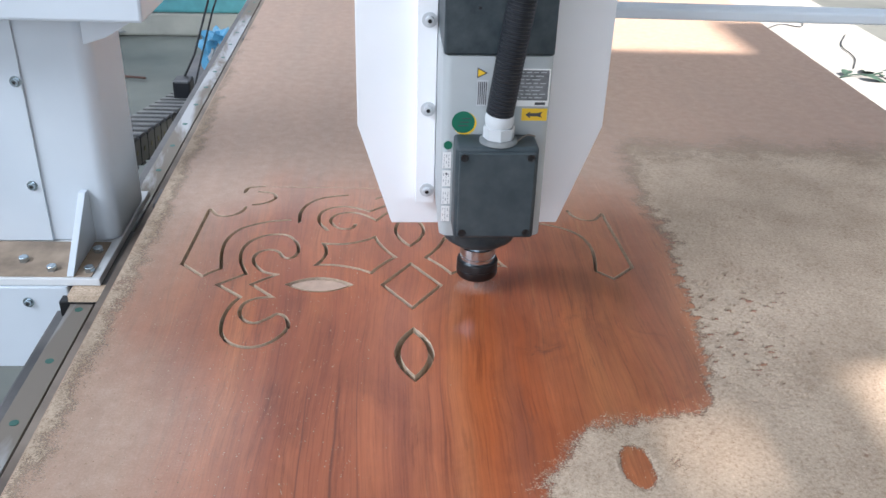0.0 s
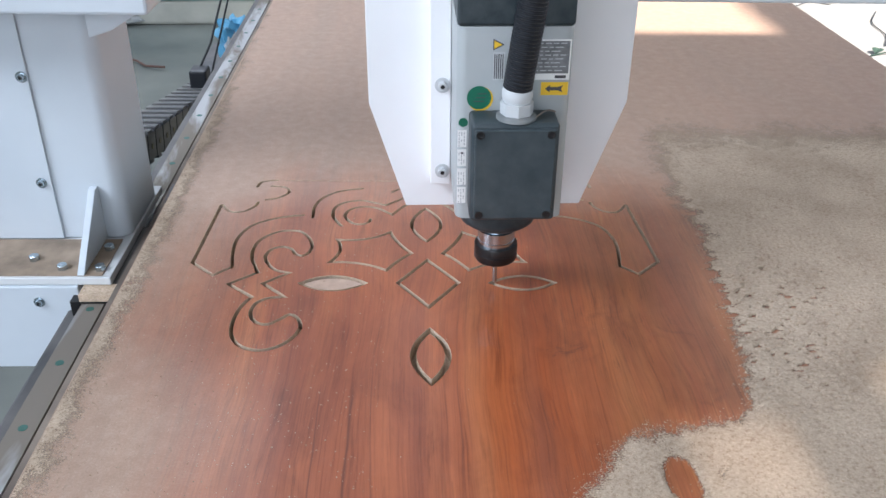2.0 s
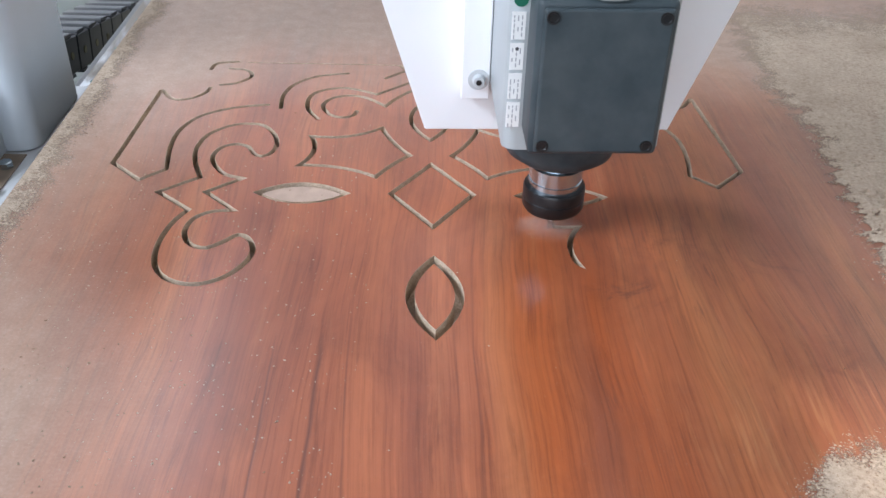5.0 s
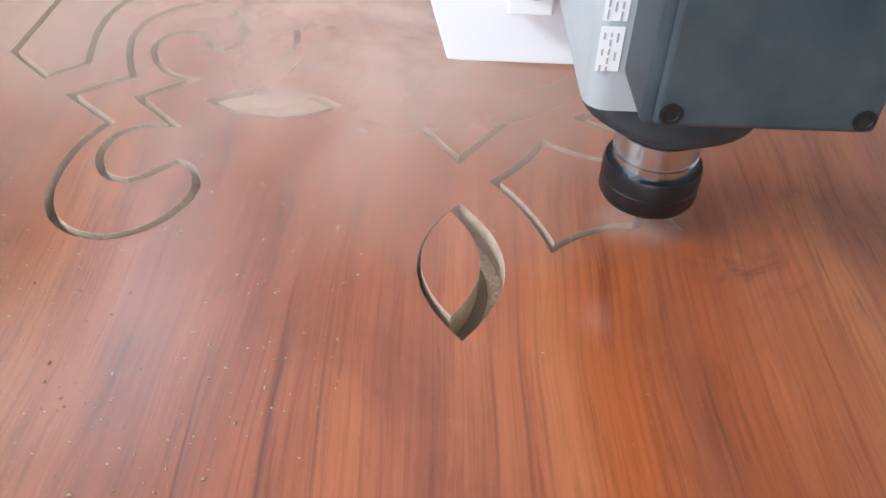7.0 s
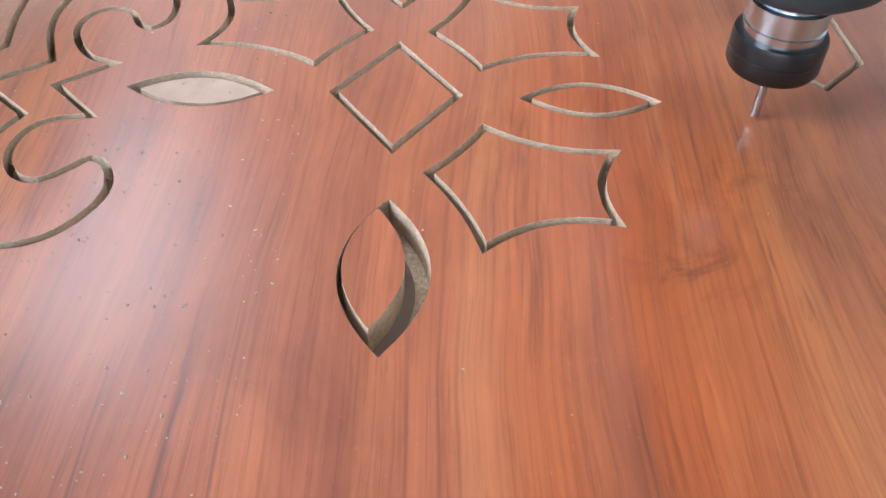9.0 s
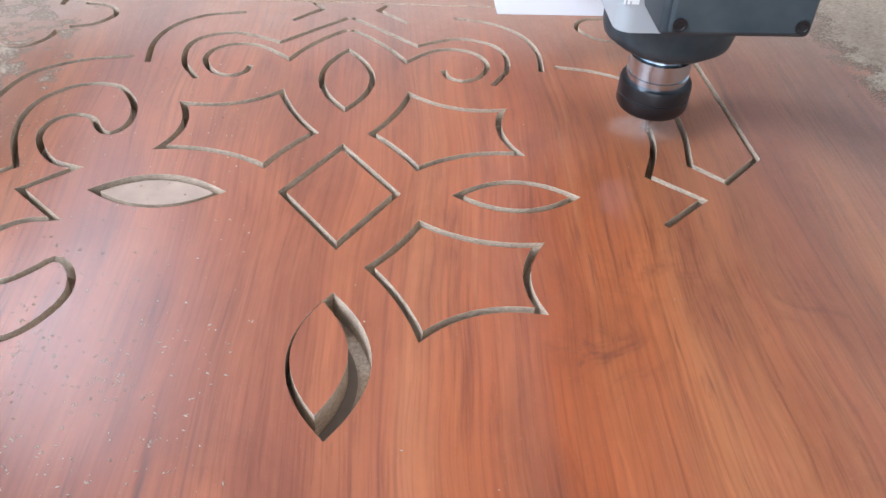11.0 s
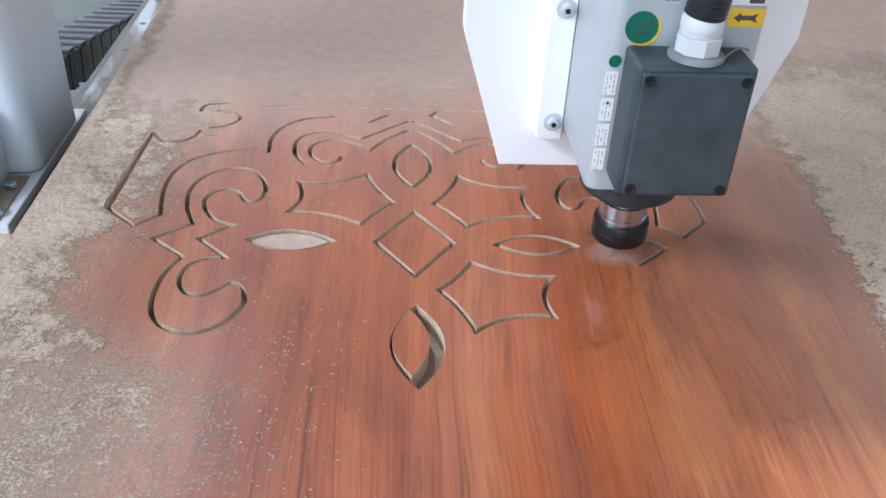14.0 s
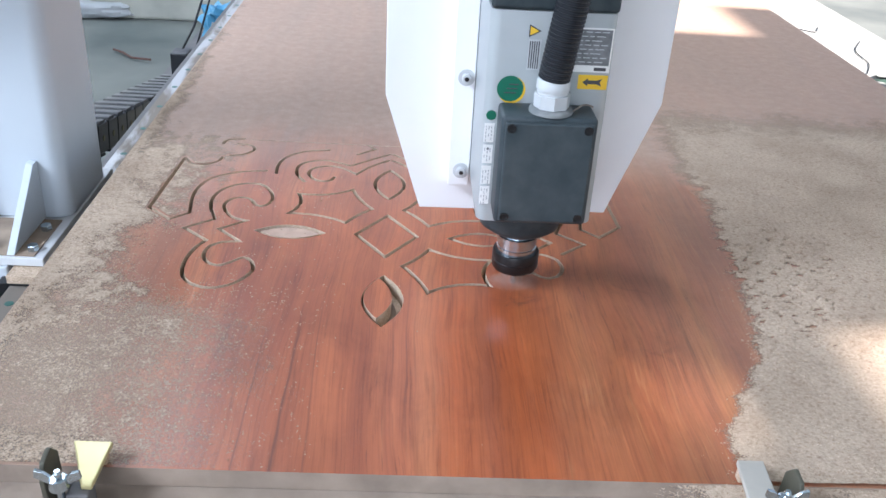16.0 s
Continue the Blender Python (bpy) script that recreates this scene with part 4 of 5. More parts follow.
def gantry():
    g = thing("gantry", "white powder-coated router gantry with dusty foot plates", "gantry")
    for side in (0, 1):
        def mx(a, b):
            return (a, b) if not side else (0.605 - b, 0.605 - a)
        a, b = mx(-0.700, -0.440)
        part("column", rounded_column(a, b, 0.270, 0.43, -0.085, 0.29, 0.022), WHITE_SHADED, g, smooth=True)
        a, b = mx(-0.72, -0.5365)
        cover = part("cover_panel", slab(a, b, 0.2655, 0.2695, -0.085, 0.268, 0.001), WHITE_SHADED, g, "flat white cover panel")
        if not side:
            for x, z in ((-0.5445, 0.165), (-0.5505, 0.007)):
                cap_screw(x, 0.2655, z, "y", 0.0046, cover)
        a, b = mx(-0.72, -0.438)
        foot = part("foot_plate", slab(a, b, 0.158, 0.45, -0.0990, -0.0870, 0.0015), WHITE_DIRTY, g)
        part("dust_layer", slab(a + 0.003, b - 0.012, 0.162, 0.2650, -0.0868, -0.0855, 0.0006), SETTLED, foot, "layer of settled brown sawdust")
        if not side:
            for x, y in ((-0.558, 0.205), (-0.510, 0.180), (-0.457, 0.178), (-0.461, 0.235)):
                part("hex_bolt", lathe([(0.0075, -0.0855), (0.0075, -0.079), (0.0062, -0.0778)], (x, y, 0), seg=6), STEEL, foot)
        a, b = mx(-0.484, -0.474)
        part("gusset", prism([(0.160, -0.0850), (0.2700, -0.0850), (0.2700, 0.0), (0.258, 0.0)], "x", a, b, 0.0008), WHITE_SHADED, g)
        a, b = mx(-0.72, -0.484)
        low = part("lower_cover", slab(a, b, 0.154, 0.44, -0.238, -0.0995, 0.002), WHITE_SHADED, g)
        if not side:
            cap_screw(-0.541, 0.154, -0.124, "y", 0.0046, low)
        a, b = mx(-0.480, -0.428)
        part("bearing_block", slab(a, b, 0.165, 0.33, -0.137, -0.0995, 0.003), IRON, g, "dark bearing block on the rail")
        for u0, u1, w0, w1 in ((a - 0.012, a + 0.0025, -0.137, -0.1125), (b - 0.0145, b + 0.001, -0.137, -0.1125), (a + 0.003, b - 0.015, -0.1162, -0.1125)):
            part("carriage_lip", slab(u0, u1, 0.137, 0.1648, w0, w1, 0.001), BLACK, g, "black rubber carriage lip")
        part("wiper_ledge", slab(a + 0.002, b - 0.002, 0.135, 0.1645, -0.112, -0.1005, 0.001), MDF, g, "dusty tan wiper ledge")
    part("beam", slab(-0.72, 1.325, 0.12, 0.26, 0.72, 0.92, 0.004), WHITE_SHADED, g)
    part("beam_lip", slab(0.16, 0.92, 0.165, 0.20, 0.298, 0.3125, 0.003), WHITE_SHADED, g, "pale guide bar across the bed")
    for k in (0.18, 0.90):
        part("bar_hanger", slab(k - 0.012, k + 0.012, 0.172, 0.192, 0.313, 0.7195, 0.002), WHITE_SHADED, g)
    part("end_block", slab(-0.70, -0.338, 0.180, 0.43, 0.272, 0.325, 0.004), WHITE_SHADED, g)
    part("beam_post", slab(-0.72, -0.58, 0.14, 0.40, 0.3255, 0.7195, 0.004), WHITE_SHADED, g)
    part("beam_post", slab(1.185, 1.325, 0.14, 0.40, 0.2905, 0.7195, 0.004), WHITE_SHADED, g)
    part("corner_brace", prism([(-0.441, 0.2718), (-0.345, 0.2718), (-0.41, 0.232), (-0.441, 0.222)], "y", 0.255, 0.2695, 0.0008), WHITE_SHADED, g)
    return g


GANTRY = gantry()


# ---- spindle head ----
def spindle_head():
    h = thing("spindle_head", "white and grey milling spindle with a dark terminal box", "milling spindle")
    part("mounting_plate", prism([(-0.105, 0.0505), (0.110, 0.0505), (0.156, 0.184), (0.156, 0.90), (-0.146, 0.90), (-0.146, 0.184)], "y", 0.079, 0.097, 0.0012), WHITE, h, "white chamfered mounting plate")
    fl = part("side_flange", slab(-0.075, -0.0515, 0.061, 0.0788, 0.088, 0.60, 0.001), WHITE, h)
    for z in (0.106, 0.212, 0.318, 0.424):
        cap_screw(-0.061, 0.061, z, "y", 0.0052, fl, GLAND)
    body = part("spindle_body", rounded_column(-0.051, 0.0635, -0.055, 0.0785, 0.1035, 0.311, 0.010), GREY_ALU, h, "grey anodised spindle casing", True)
    arch = [(-0.051, 0.3115), (0.0635, 0.3115)] + [(0.00625 + 0.05725 * math.copysign(abs(math.cos(a)) ** 0.55, math.cos(a)), 0.385 + 0.055 * math.sin(a)) for a in (math.pi * k / 16 for k in range(17))]
    cap = part("fan_cowl", prism(arch, "y", -0.0548, 0.0785, 0.003), DARK, h, "dark slate fan cowl")
    part("vent_hole", lathe([(0.0018, 0), (0.0018, -0.0004)], (-0.016, -0.0549, 0.36), "y", 12), BLACK, cap)
    part("nose_flange", lathe([(0.020, 0.070), (0.034, 0.0715), (0.0425, 0.078), (0.044, 0.084), (0.044, 0.1030)], seg=56), DARK, h, "dark round nose flange", True)
    part("collet_holder", lathe([(0.0185, 0.0705), (0.0185, 0.062), (0.0215, 0.0615), (0.0215, 0.0515), (0.0205, 0.051), (0.0205, 0.049), (0.0215, 0.0485), (0.0215, 0.0435)], seg=48), STEEL, h, "bright turned steel collet holder", True)
    part("collet_nut", lathe([(0.0215, 0.0435), (0.0245, 0.043), (0.0252, 0.041), (0.0252, 0.0335), (0.0246, 0.0330), (0.0252, 0.0325), (0.0252, 0.025), (0.0235, 0.022), (0.008, 0.022)], seg=48), BLACK, h, "black oxide collet nut", True)
    part("cutter", lathe([(0.0028, 0.0219), (0.0028, -0.0115), (0.0015, -0.012)], seg=16), STEEL, h, "slim steel end mill", True)
    # terminal box
    box = part("terminal_box", slab(-0.0385, 0.0485, -0.096, -0.0555, 0.1215, 0.2275, 0.004, 3), BOX, h, "dusty dark slate terminal box", True)
    part("box_lid", slab(-0.0350, 0.0450, -0.1005, -0.0963, 0.1255, 0.2235, 0.002, 3), BOX, box)
    for x in (-0.0295, 0.0395):
        for z in (0.131, 0.218):
            part("lid_screw", lathe([(0.0042, 0), (0.0042, -0.0006), (0.0030, -0.0006), (0.0026, -0.0002)], (x, -0.1006, z), "y", 16), BLACK, box)
    part("gland_collar", lathe([(0.0200, 0.2276), (0.0200, 0.2300), (0.0190, 0.2312), (0.0170, 0.2322)], (0.007, -0.078, 0), seg=36), SEAL, box, "dusty grey sealing ring", True)
    tie = [(0.026 + 0.020 * t, -0.084 + 0.010 * t, 0.2300 + 0.0042 * math.sin(t * 3.0) + 0.001 * t) for t in (k / 12 for k in range(13))]
    part("wire_tie", tube(tie, 0.0008, 6), LEDGE, box, "short brown wire tie")
    gl = part("cable_gland", lathe([(0.0165, 0.2326), (0.0165, 0.2445), (0.0155, 0.245)], (0.007, -0.078, 0), seg=8), GLAND, h, "pale grey nylon cable gland")
    part("gland_cap", lathe([(0.0140, 0.2451), (0.0140, 0.2485), (0.0152, 0.249), (0.0152, 0.256), (0.0135, 0.2585)], (0.007, -0.078, 0), seg=24), GLAND, gl, "", True)
    pts = []
    for k in range(300):
        t = k / 299
        z = 0.2588 + 0.285 * t
        pts.append((0.007 + 0.030 * t + 0.010 * t * t, -0.078 - 0.012 * math.sin(t * 2.2), z))
    part("conduit", tube(pts, 0.0146, 20, None, 0.0014), RUBBER, h, "black corrugated conduit")
    # stickers and labels on the casing
    y = -0.0551

    def decal(name, x0, x1, z0, z1, mat, depth=0.0004, parent=body, label="", yy=y):
        return part(name, slab(x0, x1, yy - depth, yy, z0, z1), mat, parent, label)
    decal("rating_plate", 0.012, 0.0605, 0.258, 0.2985, PAPER, label="printed rating plate")
    decal("plate_field", 0.0135, 0.059, 0.2645, 0.2970, PLATE_INK, 0.0006)
    for r in range(8):
        z = 0.2952 - r * 0.0039
        x = 0.0150
        for w in ((0.004, 0.007, 0.003, 0.006, 0.005, 0.006), (0.009, 0.003, 0.006, 0.004, 0.008), (0.005, 0.011, 0.004, 0.009))[r % 3]:
            decal("print_bar", x, min(x + w, 0.0575), z - 0.0008, z, GLAND, 0.0008)
            x += w + 0.002
    decal("print_bar", 0.046, 0.057, 0.2595, 0.2625, INK, 0.0007)
    arrow = decal("arrow_sticker", 0.033, 0.060, 0.242, 0.2555, YELLOW, label="yellow sticker with a black arrow")
    part("arrow", prism([(0.037, 0.2487), (0.042, 0.2525), (0.042, 0.2505), (0.050, 0.2505), (0.055, 0.2522), (0.053, 0.2487), (0.055, 0.2452), (0.050, 0.2470), (0.042, 0.2470), (0.042, 0.2450)], "y", y - 0.0007, y - 0.00045), INK, arrow)
    disc = part("round_sticker", lathe([(0.0128, 0), (0.0128, -0.0003)], (-0.0272, y, 0.2385), "y", 36), YELLOW, body, "yellow ring of the round sticker")
    part("sticker_face", lathe([(0.0122, -0.0003), (0.0122, -0.0006)], (-0.0286, y, 0.2398), "y", 36), GREEN, disc, "green round sticker")
    for k in range(3):
        decal("print_bar", -0.034 + k * 0.002, -0.023 + k * 0.001, 0.2355 + 0.004 * k, 0.2365 + 0.004 * k, INK, 0.0009)
    tri = part("warning_sticker", prism([(-0.0160, 0.2880), (-0.0160, 0.2995), (-0.0050, 0.2937)], "y", y - 0.0004, y), INK, body, "warning triangle sticker")
    part("triangle", prism([(-0.0150, 0.2897), (-0.0150, 0.2978), (-0.0073, 0.2937)], "y", y - 0.0007, y - 0.00045), YELLOW, tri)
    part("small_print", slab(-0.0155, -0.004, y - 0.0003, y, 0.258, 0.286), GLAND, body)
    for k in range(5):
        decal("print_bar", -0.0145 + 0.002 * k, -0.0136 + 0.002 * k, 0.2595, 0.2845, INK, 0.0006)
    part("dot_sticker", lathe([(0.0048, 0), (0.0048, -0.0003)], (-0.0440, y, 0.2135), "y", 24), GREEN, body, "small green dot sticker")
    for k in range(4):
        z = 0.2055 - 0.0215 * k
        lab = decal("label_strip", -0.0495, -0.0402, z - 0.019, z, PAPER, label="small white printed label")
        for q in range(3):
            x0 = -0.0482 + 0.0026 * q
            a = z - 0.0025 - 0.001 * ((q * 3 + k) % 3)
            while a > z - 0.017:
                w = 0.0016 + 0.0011 * ((q * 5 + k * 3 + int(a * 3000)) % 3)
                part("print_bar", slab(x0, x0 + 0.0008, y - 0.0006, y - 0.0004, a - w, a), PRINT, lab)
                a -= w + 0.0012 + 0.003 * ((q + k) % 2)
        if k == 1:
            part("print_dot", lathe([(0.0013, 0), (0.0013, -0.0003)], (-0.0448, y - 0.0004, z - 0.004), "y", 12), INK, lab)
    return h


HEAD = spindle_head()


def flying_dust(name, reach, strength):
    """Loose dust in the air: it thins out towards the rim of the cloud."""
    m, n, l, b = material(name, 1.0, 0.0, 0.0)
    out = n["Material Output"]
    f = noise_tex(n, l, coords(n, l), 4.0 / reach, 4, 0.55, 0.15)
    c = n.new("ShaderNodeTexCoord")
    sep, dist = n.new("ShaderNodeSeparateXYZ"), n.new("ShaderNodeVectorMath")
    l.new(c.outputs["Object"], sep.inputs[0])
    flat = n.new("ShaderNodeCombineXYZ")
    l.new(sep.outputs[0], flat.inputs[0])
    l.new(calc(n, l, "MULTIPLY", sep.outputs[1], 1.5), flat.inputs[1])
    dist.operation = "LENGTH"
    l.new(flat.outputs[0], dist.inputs[0])
    fade = calc(n, l, "SUBTRACT", 1.0, calc(n, l, "DIVIDE", dist.outputs["Value"], reach), True)
    fade = calc(n, l, "MULTIPLY", fade, calc(n, l, "SUBTRACT", calc(n, l, "MULTIPLY", f, 2.4), 0.4, True))
    lit, through_, clear = n.new("ShaderNodeBsdfDiffuse"), n.new("ShaderNodeBsdfTranslucent"), n.new("ShaderNodeBsdfTransparent")
    for k in (lit, through_):
        k.inputs["Color"].default_value = (0.90, 0.77, 0.67, 1)
    half, veil = n.new("ShaderNodeMixShader"), n.new("ShaderNodeMixShader")
    l.new(lit.outputs[0], half.inputs[1])
    l.new(through_.outputs[0], half.inputs[2])
    l.new(calc(n, l, "MULTIPLY", fade, strength, True), veil.inputs[0])
    l.new(clear.outputs[0], veil.inputs[1])
    l.new(half.outputs[0], veil.inputs[2])
    l.new(veil.outputs[0], out.inputs["Surface"])
    return m


def dust_cloud(name, label, mat, reach, rise, layers, seed):
    """A low cloud in domed layers, uneven in height."""
    bm = bmesh.new()
    for k in range(layers):
        rings = []
        for q in range(9):
            r = reach * q / 8
            ring = []
            for a in range(32):
                x, y = r * math.cos(a * math.pi / 16), r * math.sin(a * math.pi / 16) / 1.5
                z = rise * (k + 1) / layers * (1 - (q / 8) ** 2) + 0.12 * rise * noise.noise(Vector((x, y, k + seed)) * 3 / reach)
                ring.append(bm.verts.new((x, y, max(0.0004, z))))
            rings.append(ring)
        for p, q in zip(rings[1:], rings[2:]):
            for a in range(32):
                bm.faces.new((p[a - 1], p[a], q[a], q[a - 1]))
        bm.faces.new(rings[1])
    ob = part(name, bm, mat, smooth=True)
    return tagged(ob, label, "dust", "", "stuff")


PUFF = dust_cloud("dust_puff", "soft puff of wood dust round the cutter", flying_dust("puff_dust", 0.032, 0.36), 0.032, 0.010, 2, 1)
PLUME = dust_cloud("dust_plume", "thin plume of wood dust blown over the ornament", flying_dust("plume_dust", 0.30, 0.58), 0.30, 0.05, 2, 7)


# ---- cable chain ----
def cable_chain():
    c = thing("cable_chain", "black plastic cable drag chain lying beside the bed", "cable chain")
    link = None
    y0 = 0.70
    for k in range(17):
        y = y0 + 0.060 * k
        bm = bmesh.new()
        for s in (-0.046, 0.039):
            slab(s, s + 0.007, -0.0004, 0.0580, -0.060, 0.0, 0.002, 1, bm)
        slab(-0.046, 0.046, 0.008, 0.034, -0.0665, -0.0605, 0.001, 1, bm)
        slab(-0.0385, 0.0385, -0.0004, 0.0580, -0.045, -0.012, 0.0, 1, bm)
        if link is None:
            link = part("chain_link", bm, RUBBER, c)
            mesh = link.data
            ob = link
        else:
            bm.free()
            ob = new("chain_link", mesh)
            ob.parent = c
        ob.matrix_basis = pose(-0.632, y, -0.140 - 0.20 * (y - y0), -11.3, 0, 0)
        b2 = lathe([(0.0065, 0), (0.0065, 0.001)], (0.0462, 0.028, -0.030), "x", 12)
        part("rung", slab(-0.046, 0.046, 0.004, 0.036, 0.0005, 0.0065, 0.001, 1), CHAIN_TOP, ob, "dusty grey rung")
        part("side_eye", b2, EYE_MAT, ob, "dull yellow eye")
    return c


CHAIN = cable_chain()


# ---- back of the workshop ----
def sack(name, x, y, w, d, hgt, turn, mat, label, seed, base=FLOOR_Z, rough=0.10):
    bm = bmesh.new()
    bmesh.ops.create_cube(bm, size=1.0)
    bmesh.ops.subdivide_edges(bm, edges=bm.edges[:], cuts=7, use_grid_fill=True)
    for v in bm.verts:
        p = v.co * 2
        s = 1 / max(1.0, (abs(p.x) ** 5 + abs(p.y) ** 5 + abs(p.z) ** 5) ** 0.2)
        q = p * s
        k = 1 + rough * (noise.noise(q * 2.3 + Vector((seed, 0, 0))) + 0.6 * noise.noise(q * 5.1 + Vector((0, seed, 0))))
        v.co = Vector((q.x * w / 2 * k, q.y * d / 2 * k, max(-1, q.z * k) * hgt / 2))
    ob = tagged(part(name, bm, mat, smooth=True), label, "sack")
    ob.matrix_basis = pose(x, y, base + hgt / 2, 0, 0, turn)
    return ob


sack("plastic_sack", -1.70, 4.00, 0.42, 0.30, 0.09, 8, SACK_W, "white woven plastic sack lying on the floor", 1)
sack("plastic_sack", -0.85, 4.22, 0.34, 0.30, 0.20, -14, SACK_W, "white woven plastic sack slumped on the floor", 2)
sack("blue_bundle", -0.97, 5.07, 0.9, 0.5, 0.42, 4, SACK_B, "blue plastic sheet bundle on the floor", 3)
sack("blue_bag", -0.565, 1.80, 0.09, 0.14, 0.13, 20, SACK_B, "crumpled blue plastic bag on the side shelf", 4, -0.3195, 0.5)
sack("white_bag", -0.545, 1.71, 0.05, 0.06, 0.11, -10, SACK_W, "small crumpled white bag on the side shelf", 5, -0.3195, 0.4)


def storage_bin(x, y, turn):
    b = thing("storage_bin", "teal plastic storage bin with a pale base on the floor", "bin")
    part("bin_base", prism([(-0.50, 0.0), (0.50, 0.0), (0.52, 0.13), (-0.52, 0.13)], "y", -0.32, 0.32, 0.015), BIN_BASE, b, "pale beige skid base")
    part("bin_body", prism([(-0.52, 0.1305), (0.52, 0.1305), (0.56, 0.40), (-0.56, 0.40)], "y", -0.33, 0.33, 0.02), TEAL, b)
    part("bin_rim", slab(-0.58, 0.58, -0.35, 0.35, 0.4005, 0.44, 0.01), SACK_B, b, "blue rim")
    b.matrix_basis = pose(x, y, FLOOR_Z, 0, 0, turn)


storage_bin(-1.21, 4.25, 3)
rod = tagged(part("iron_rod", tube([(-1.40, 3.30, FLOOR_Z + 0.012), (-1.34, 3.25, FLOOR_Z + 0.014), (-1.28, 3.18, FLOOR_Z + 0.012), (-1.18, 3.14, FLOOR_Z + 0.02)], 0.0055, 8), RED), "rusty bent iron rod on the floor", "rod")
anchor = tagged(part("chain_anchor", slab(-0.645, -0.595, 1.50, 1.56, -0.3195, -0.245, 0.006), RUBBER), "black plastic chain anchor block on the side shelf", "anchor block")
wire = tagged(part("loose_cable", tube([(-0.62, 1.55, -0.247), (-0.60, 1.62, -0.20), (-0.575, 1.75, -0.08), (-0.555, 1.9, 0.08), (-0.55, 2.0, 0.35), (-0.55, 2.0, 0.9)], 0.0035, 8), RUBBER), "thin black cable rising from the anchor block", "cable")
tagged(part("loose_cable", tube([(-0.61, 1.58, -0.315), (-0.56, 1.74, -0.10), (-0.50, 1.98, 0.10), (-0.49, 2.05, 0.5), (-0.49, 2.05, 0.9)], 0.003, 8), RUBBER), "thin black cable running up beside the bed", "cable")


def leafy_twig(x, y, turn):
    """A plucked twig: a thin stem with five flat, folded leaves."""
    tw = thing("leafy_twig", "dark green leafy twig lying on the sunlit floor", "twig")
    part("stem", tube([(-0.15, 0.0, 0.006), (-0.05, 0.015, 0.010), (0.06, 0.0, 0.008), (0.16, 0.03, 0.006)], 0.004, 6), RAG, tw)
    for k, (lx, ly, a, size) in enumerate(((-0.10, 0.02, 40, 0.10), (-0.02, -0.02, -50, 0.12), (0.04, 0.03, 35, 0.13), (0.10, -0.01, -30, 0.11), (0.15, 0.03, 8, 0.12))):
        bm = bmesh.new()
        rows = []
        for q in range(6):
            u = q / 5
            w = size * 0.30 * math.sin(math.pi * min(1, u * 0.92 + 0.06))
            rows.append([bm.verts.new((size * u, v * w, 0.010 + 0.012 * math.sin(u * 3 + k) - 0.006 * (1 - abs(v)))) for v in (-1, 0, 1)])
        for p, q in zip(rows, rows[1:]):
            for e in (0, 1):
                bm.faces.new((p[e], q[e], q[e + 1], p[e + 1]))
        leaf = part("leaf", bm, RAG, tw)
        leaf.matrix_basis = pose(lx, ly, 0, 0, 0, a)
    tw.matrix_basis = pose(x, y, FLOOR_Z + 0.006, 0, 0, turn)
    return tw


leafy_twig(2.50, 3.46, 15)
for bent in (((2.52, 3.60), (2.62, 3.80), (2.66, 4.05), (2.80, 4.30)), ((2.60, 3.42), (2.68, 3.36), (2.66, 3.22)), ((2.36, 4.42), (2.48, 4.52), (2.58, 4.46), (2.66, 4.60))):
    tagged(part("thin_wire", tube([(q.x, q.y, FLOOR_Z + 0.011) for q in spline(bent, 0.03)], 0.003, 6), RUBBER), "thin dark wire on the sunlit floor", "wire", "wires on the floor")



# ---- what moves ----
def share_at(line, marks, t):
    d = [0.0]
    for a, b in zip(line, line[1:]):
        d.append(d[-1] + (b - a).length)
    s = float(np.interp(t, [m[1] for m in marks], [m[0] for m in marks])) * d[-1]
    x = float(np.interp(s, d, [p.x for p in line]))
    y = float(np.interp(s, d, [p.y for p in line]))
    return x / 1000, y / 1000


def tool_rows():
    """Where the cutter stands (x, y, lift) through the clip."""
    rows = []
    ring = list(ELLIPSE_R) + [ELLIPSE_R[0]]
    starl = list(STAR_Q) + [STAR_Q[0]]
    for k in range(0, 16):
        rows.append((k * 0.1, *share_at(ring, [(0, 0.0), (0.5, 0.78), (1, 1.5)], k * 0.1), 0.0))
    rows += [(1.6, 0.076, -0.002, 0.0), (1.8, 0.078, -0.003, 0.010), (2.0, 0.080, -0.003, 0.018), (2.5, 0.080, -0.002, 0.023),
             (2.7, 0.092, -0.028, 0.021), (3.0, 0.118, -0.085, 0.016), (3.2, 0.114, -0.103, 0.014), (3.5, 0.113, -0.107, 0.013), (3.8, 0.113, -0.107, 0.008), (4.0, 0.113, -0.107, 0.004), (4.15, 0.114, -0.107, 0.0)]
    for k in range(43, 75):
        rows.append((k * 0.1, *share_at(starl, STAR_MARKS, k * 0.1), 0.0))
    rows += [(7.6, 0.114, -0.107, 0.003), (7.8, 0.116, -0.100, 0.013), (8.0, 0.121, -0.087, 0.014), (8.25, 0.150, -0.058, 0.016), (8.5, 0.179, -0.031, 0.016), (9.0, 0.203, -0.018, 0.015), (9.3, 0.206, -0.024, 0.006), (9.5, 0.205, -0.025, 0.0)]
    for k in range(97, 144):
        rows.append((k * 0.1, *share_at(SCROLL_R, SCROLL_UP_MARKS, k * 0.1), 0.0))
    for k in range(144, 161):
        rows.append((k * 0.1, *share_at(SCROLL_R2, SCROLL_LOW_MARKS, k * 0.1), 0.0))
    return rows


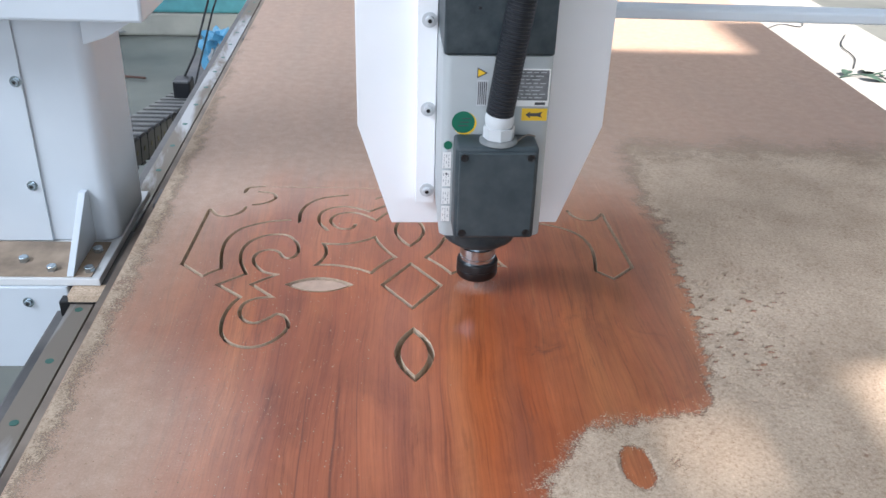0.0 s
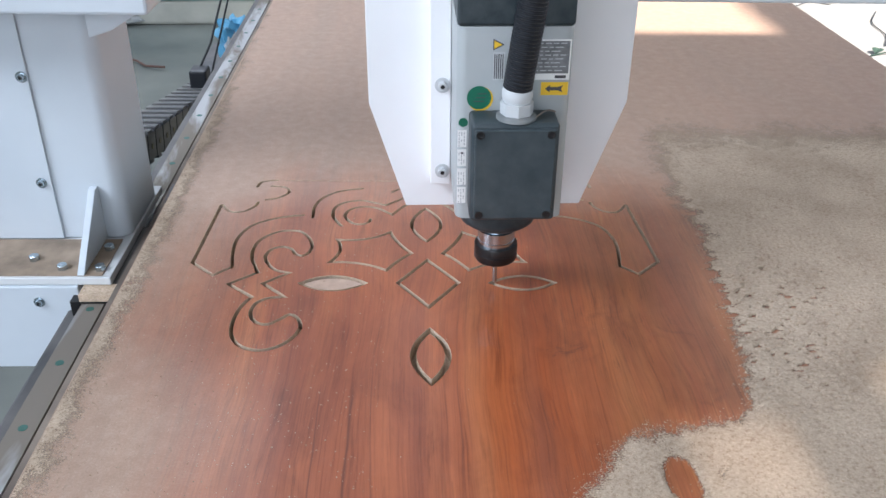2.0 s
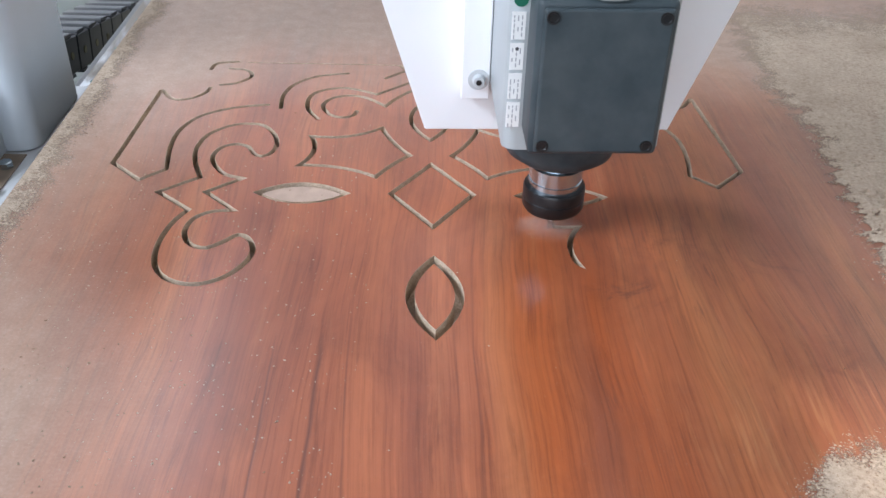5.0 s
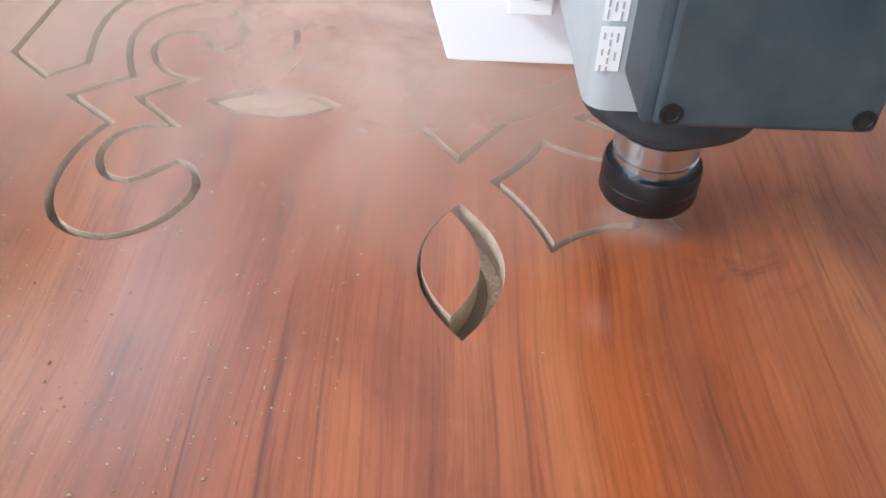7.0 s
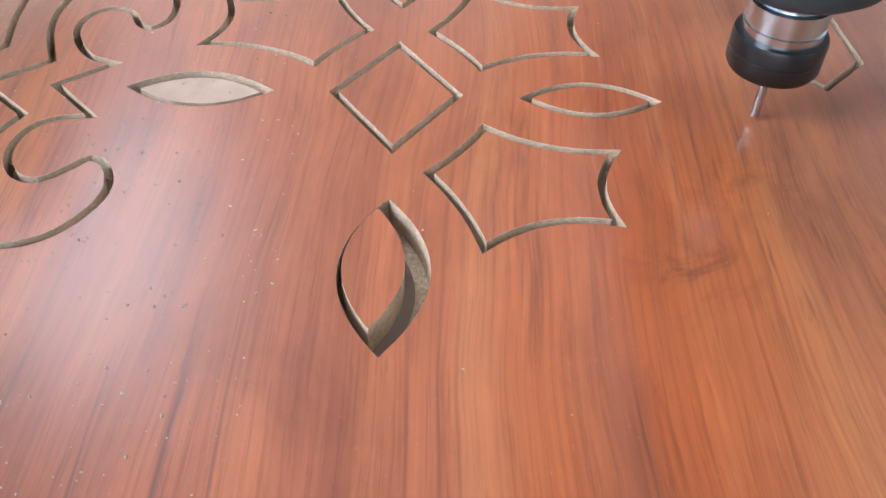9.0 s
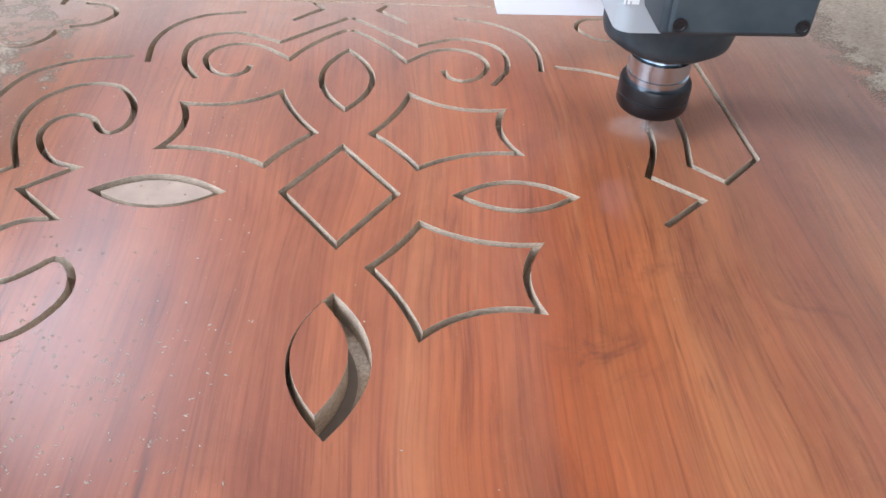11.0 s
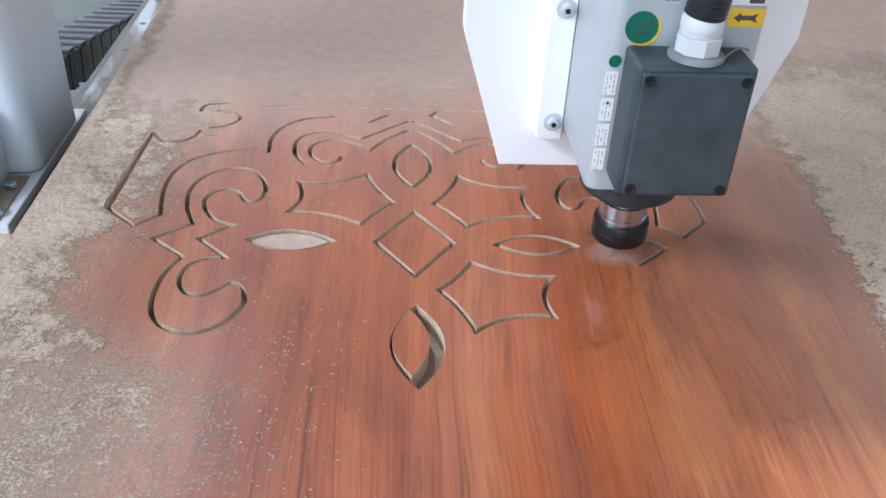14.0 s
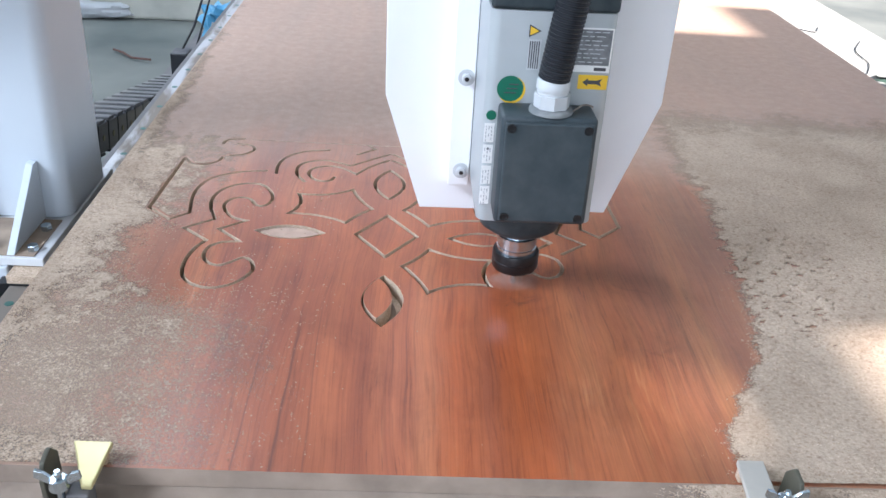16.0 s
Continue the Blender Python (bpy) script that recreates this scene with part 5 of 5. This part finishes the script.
# play of the spindle about the cut line: seconds, x, y in millimetres
PLAY = [(0, 4, -4), (0.5, 8, 1), (1, 4, -4), (1.5, 6, -1), (2, -1, -2), (2.5, 1, 1), (3, 2, 0.5), (3.5, 1.5, -1), (4, -1, 1), (4.2, 0, 1.5), (6.5, -1.5, -4.5), (7, 3.5, 2), (7.5, 6, 4), (8, 5, -1.5), (8.5, 3, 1.5), (9, 4, 3),
        (9.5, -2, -3), (9.7, -1, -3), (11.8, -4, 1), (12, -5, -2.5), (12.5, 3.5, 0.5), (13, 0.5, 3), (13.5, -9, 1.5), (14, 1.5, -0.5), (14.5, -4, -4), (15, -6, -5), (15.5, 2, -4.5), (16, -2, -1.5)]


def motions():
    ts = [p[0] for p in PLAY]
    rows = [(t, x + 0.001 * float(np.interp(t, ts, [p[1] for p in PLAY])), y + 0.001 * float(np.interp(t, ts, [p[2] for p in PLAY])), z) for t, x, y, z in tool_rows()]
    walk(HEAD, [(t, pose(x, y, z, 0, -0.8, 0)) for t, x, y, z in rows])
    walk(PUFF, [(t, pose(x, y, -12 * max(0.0, z - 0.005))) for t, x, y, z in rows])
    walk(PLUME, [(0, pose(0.0, 0.02, -0.070)), (6.5, pose(0.02, 0.02, -0.070)), (6.75, pose(-0.01, 0.02, 0.001)), (7.0, pose(-0.06, 0.03, 0.004)), (7.2, pose(-0.20, -0.02, 0.008)), (7.5, pose(-0.72, -0.24, 0.02)), (8.0, pose(-1.6, -0.6, 0.04)), (9.0, pose(-2.6, -1.2, 0.05)), (16, pose(-2.6, -1.2, 0.05))])
    walk(GANTRY, [(t, pose(0, y, 0)) for t, x, y, z in rows])
    walk(CHAIN, [(t, pose(0, y, 0)) for t, x, y, z in rows])
    walk(ISLANDS[0], [(0, pose(0, 0, 0)), (6.5, pose(0, 0, 0)), (6.9, pose(-0.0052, 0.0042, 0)), (16, pose(-0.0052, 0.0042, 0))])
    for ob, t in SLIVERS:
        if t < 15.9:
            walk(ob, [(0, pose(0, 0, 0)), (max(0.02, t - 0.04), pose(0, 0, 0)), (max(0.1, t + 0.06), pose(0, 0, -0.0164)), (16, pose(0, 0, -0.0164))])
    walk(DUST_R, [(0, pose(0, 0, 0)), (2.0, pose(0.008, 0, 0)), (4.2, pose(0.022, 0, 0)), (7.0, pose(0.045, 0, 0)), (11.8, pose(0.065, 0, 0)), (16, pose(0.068, 0, 0))])
    walk(DUST_H, [(0, pose(0, 0, 0)), (2.0, pose(0.015, -0.004, 0)), (3.2, pose(0.035, -0.014, -0.0002)), (4.2, pose(0.055, -0.028, -0.0004)), (6.5, pose(0.09, -0.032, -0.001)), (9.0, pose(0.12, -0.034, -0.003)), (16, pose(0.13, -0.034, -0.0035))])
    walk(DUST_G, [(0, pose(0, 0, -0.0022)), (4.2, pose(0, 0, -0.0020)), (6.5, pose(0, 0, -0.0015)), (9.0, pose(0, 0, -0.0012)), (11.8, pose(0, 0, -0.0001)), (16, pose(0, 0, 0))])
    walk(DUST_L, [(0, pose(0, 0, -0.0060)), (4.2, pose(0, 0, -0.0045)), (6.5, pose(0, 0, -0.0030)), (9.0, pose(0, 0, -0.0016)), (12.0, pose(0, 0, -0.0003)), (16, pose(0, 0, 0.0001))])


motions()
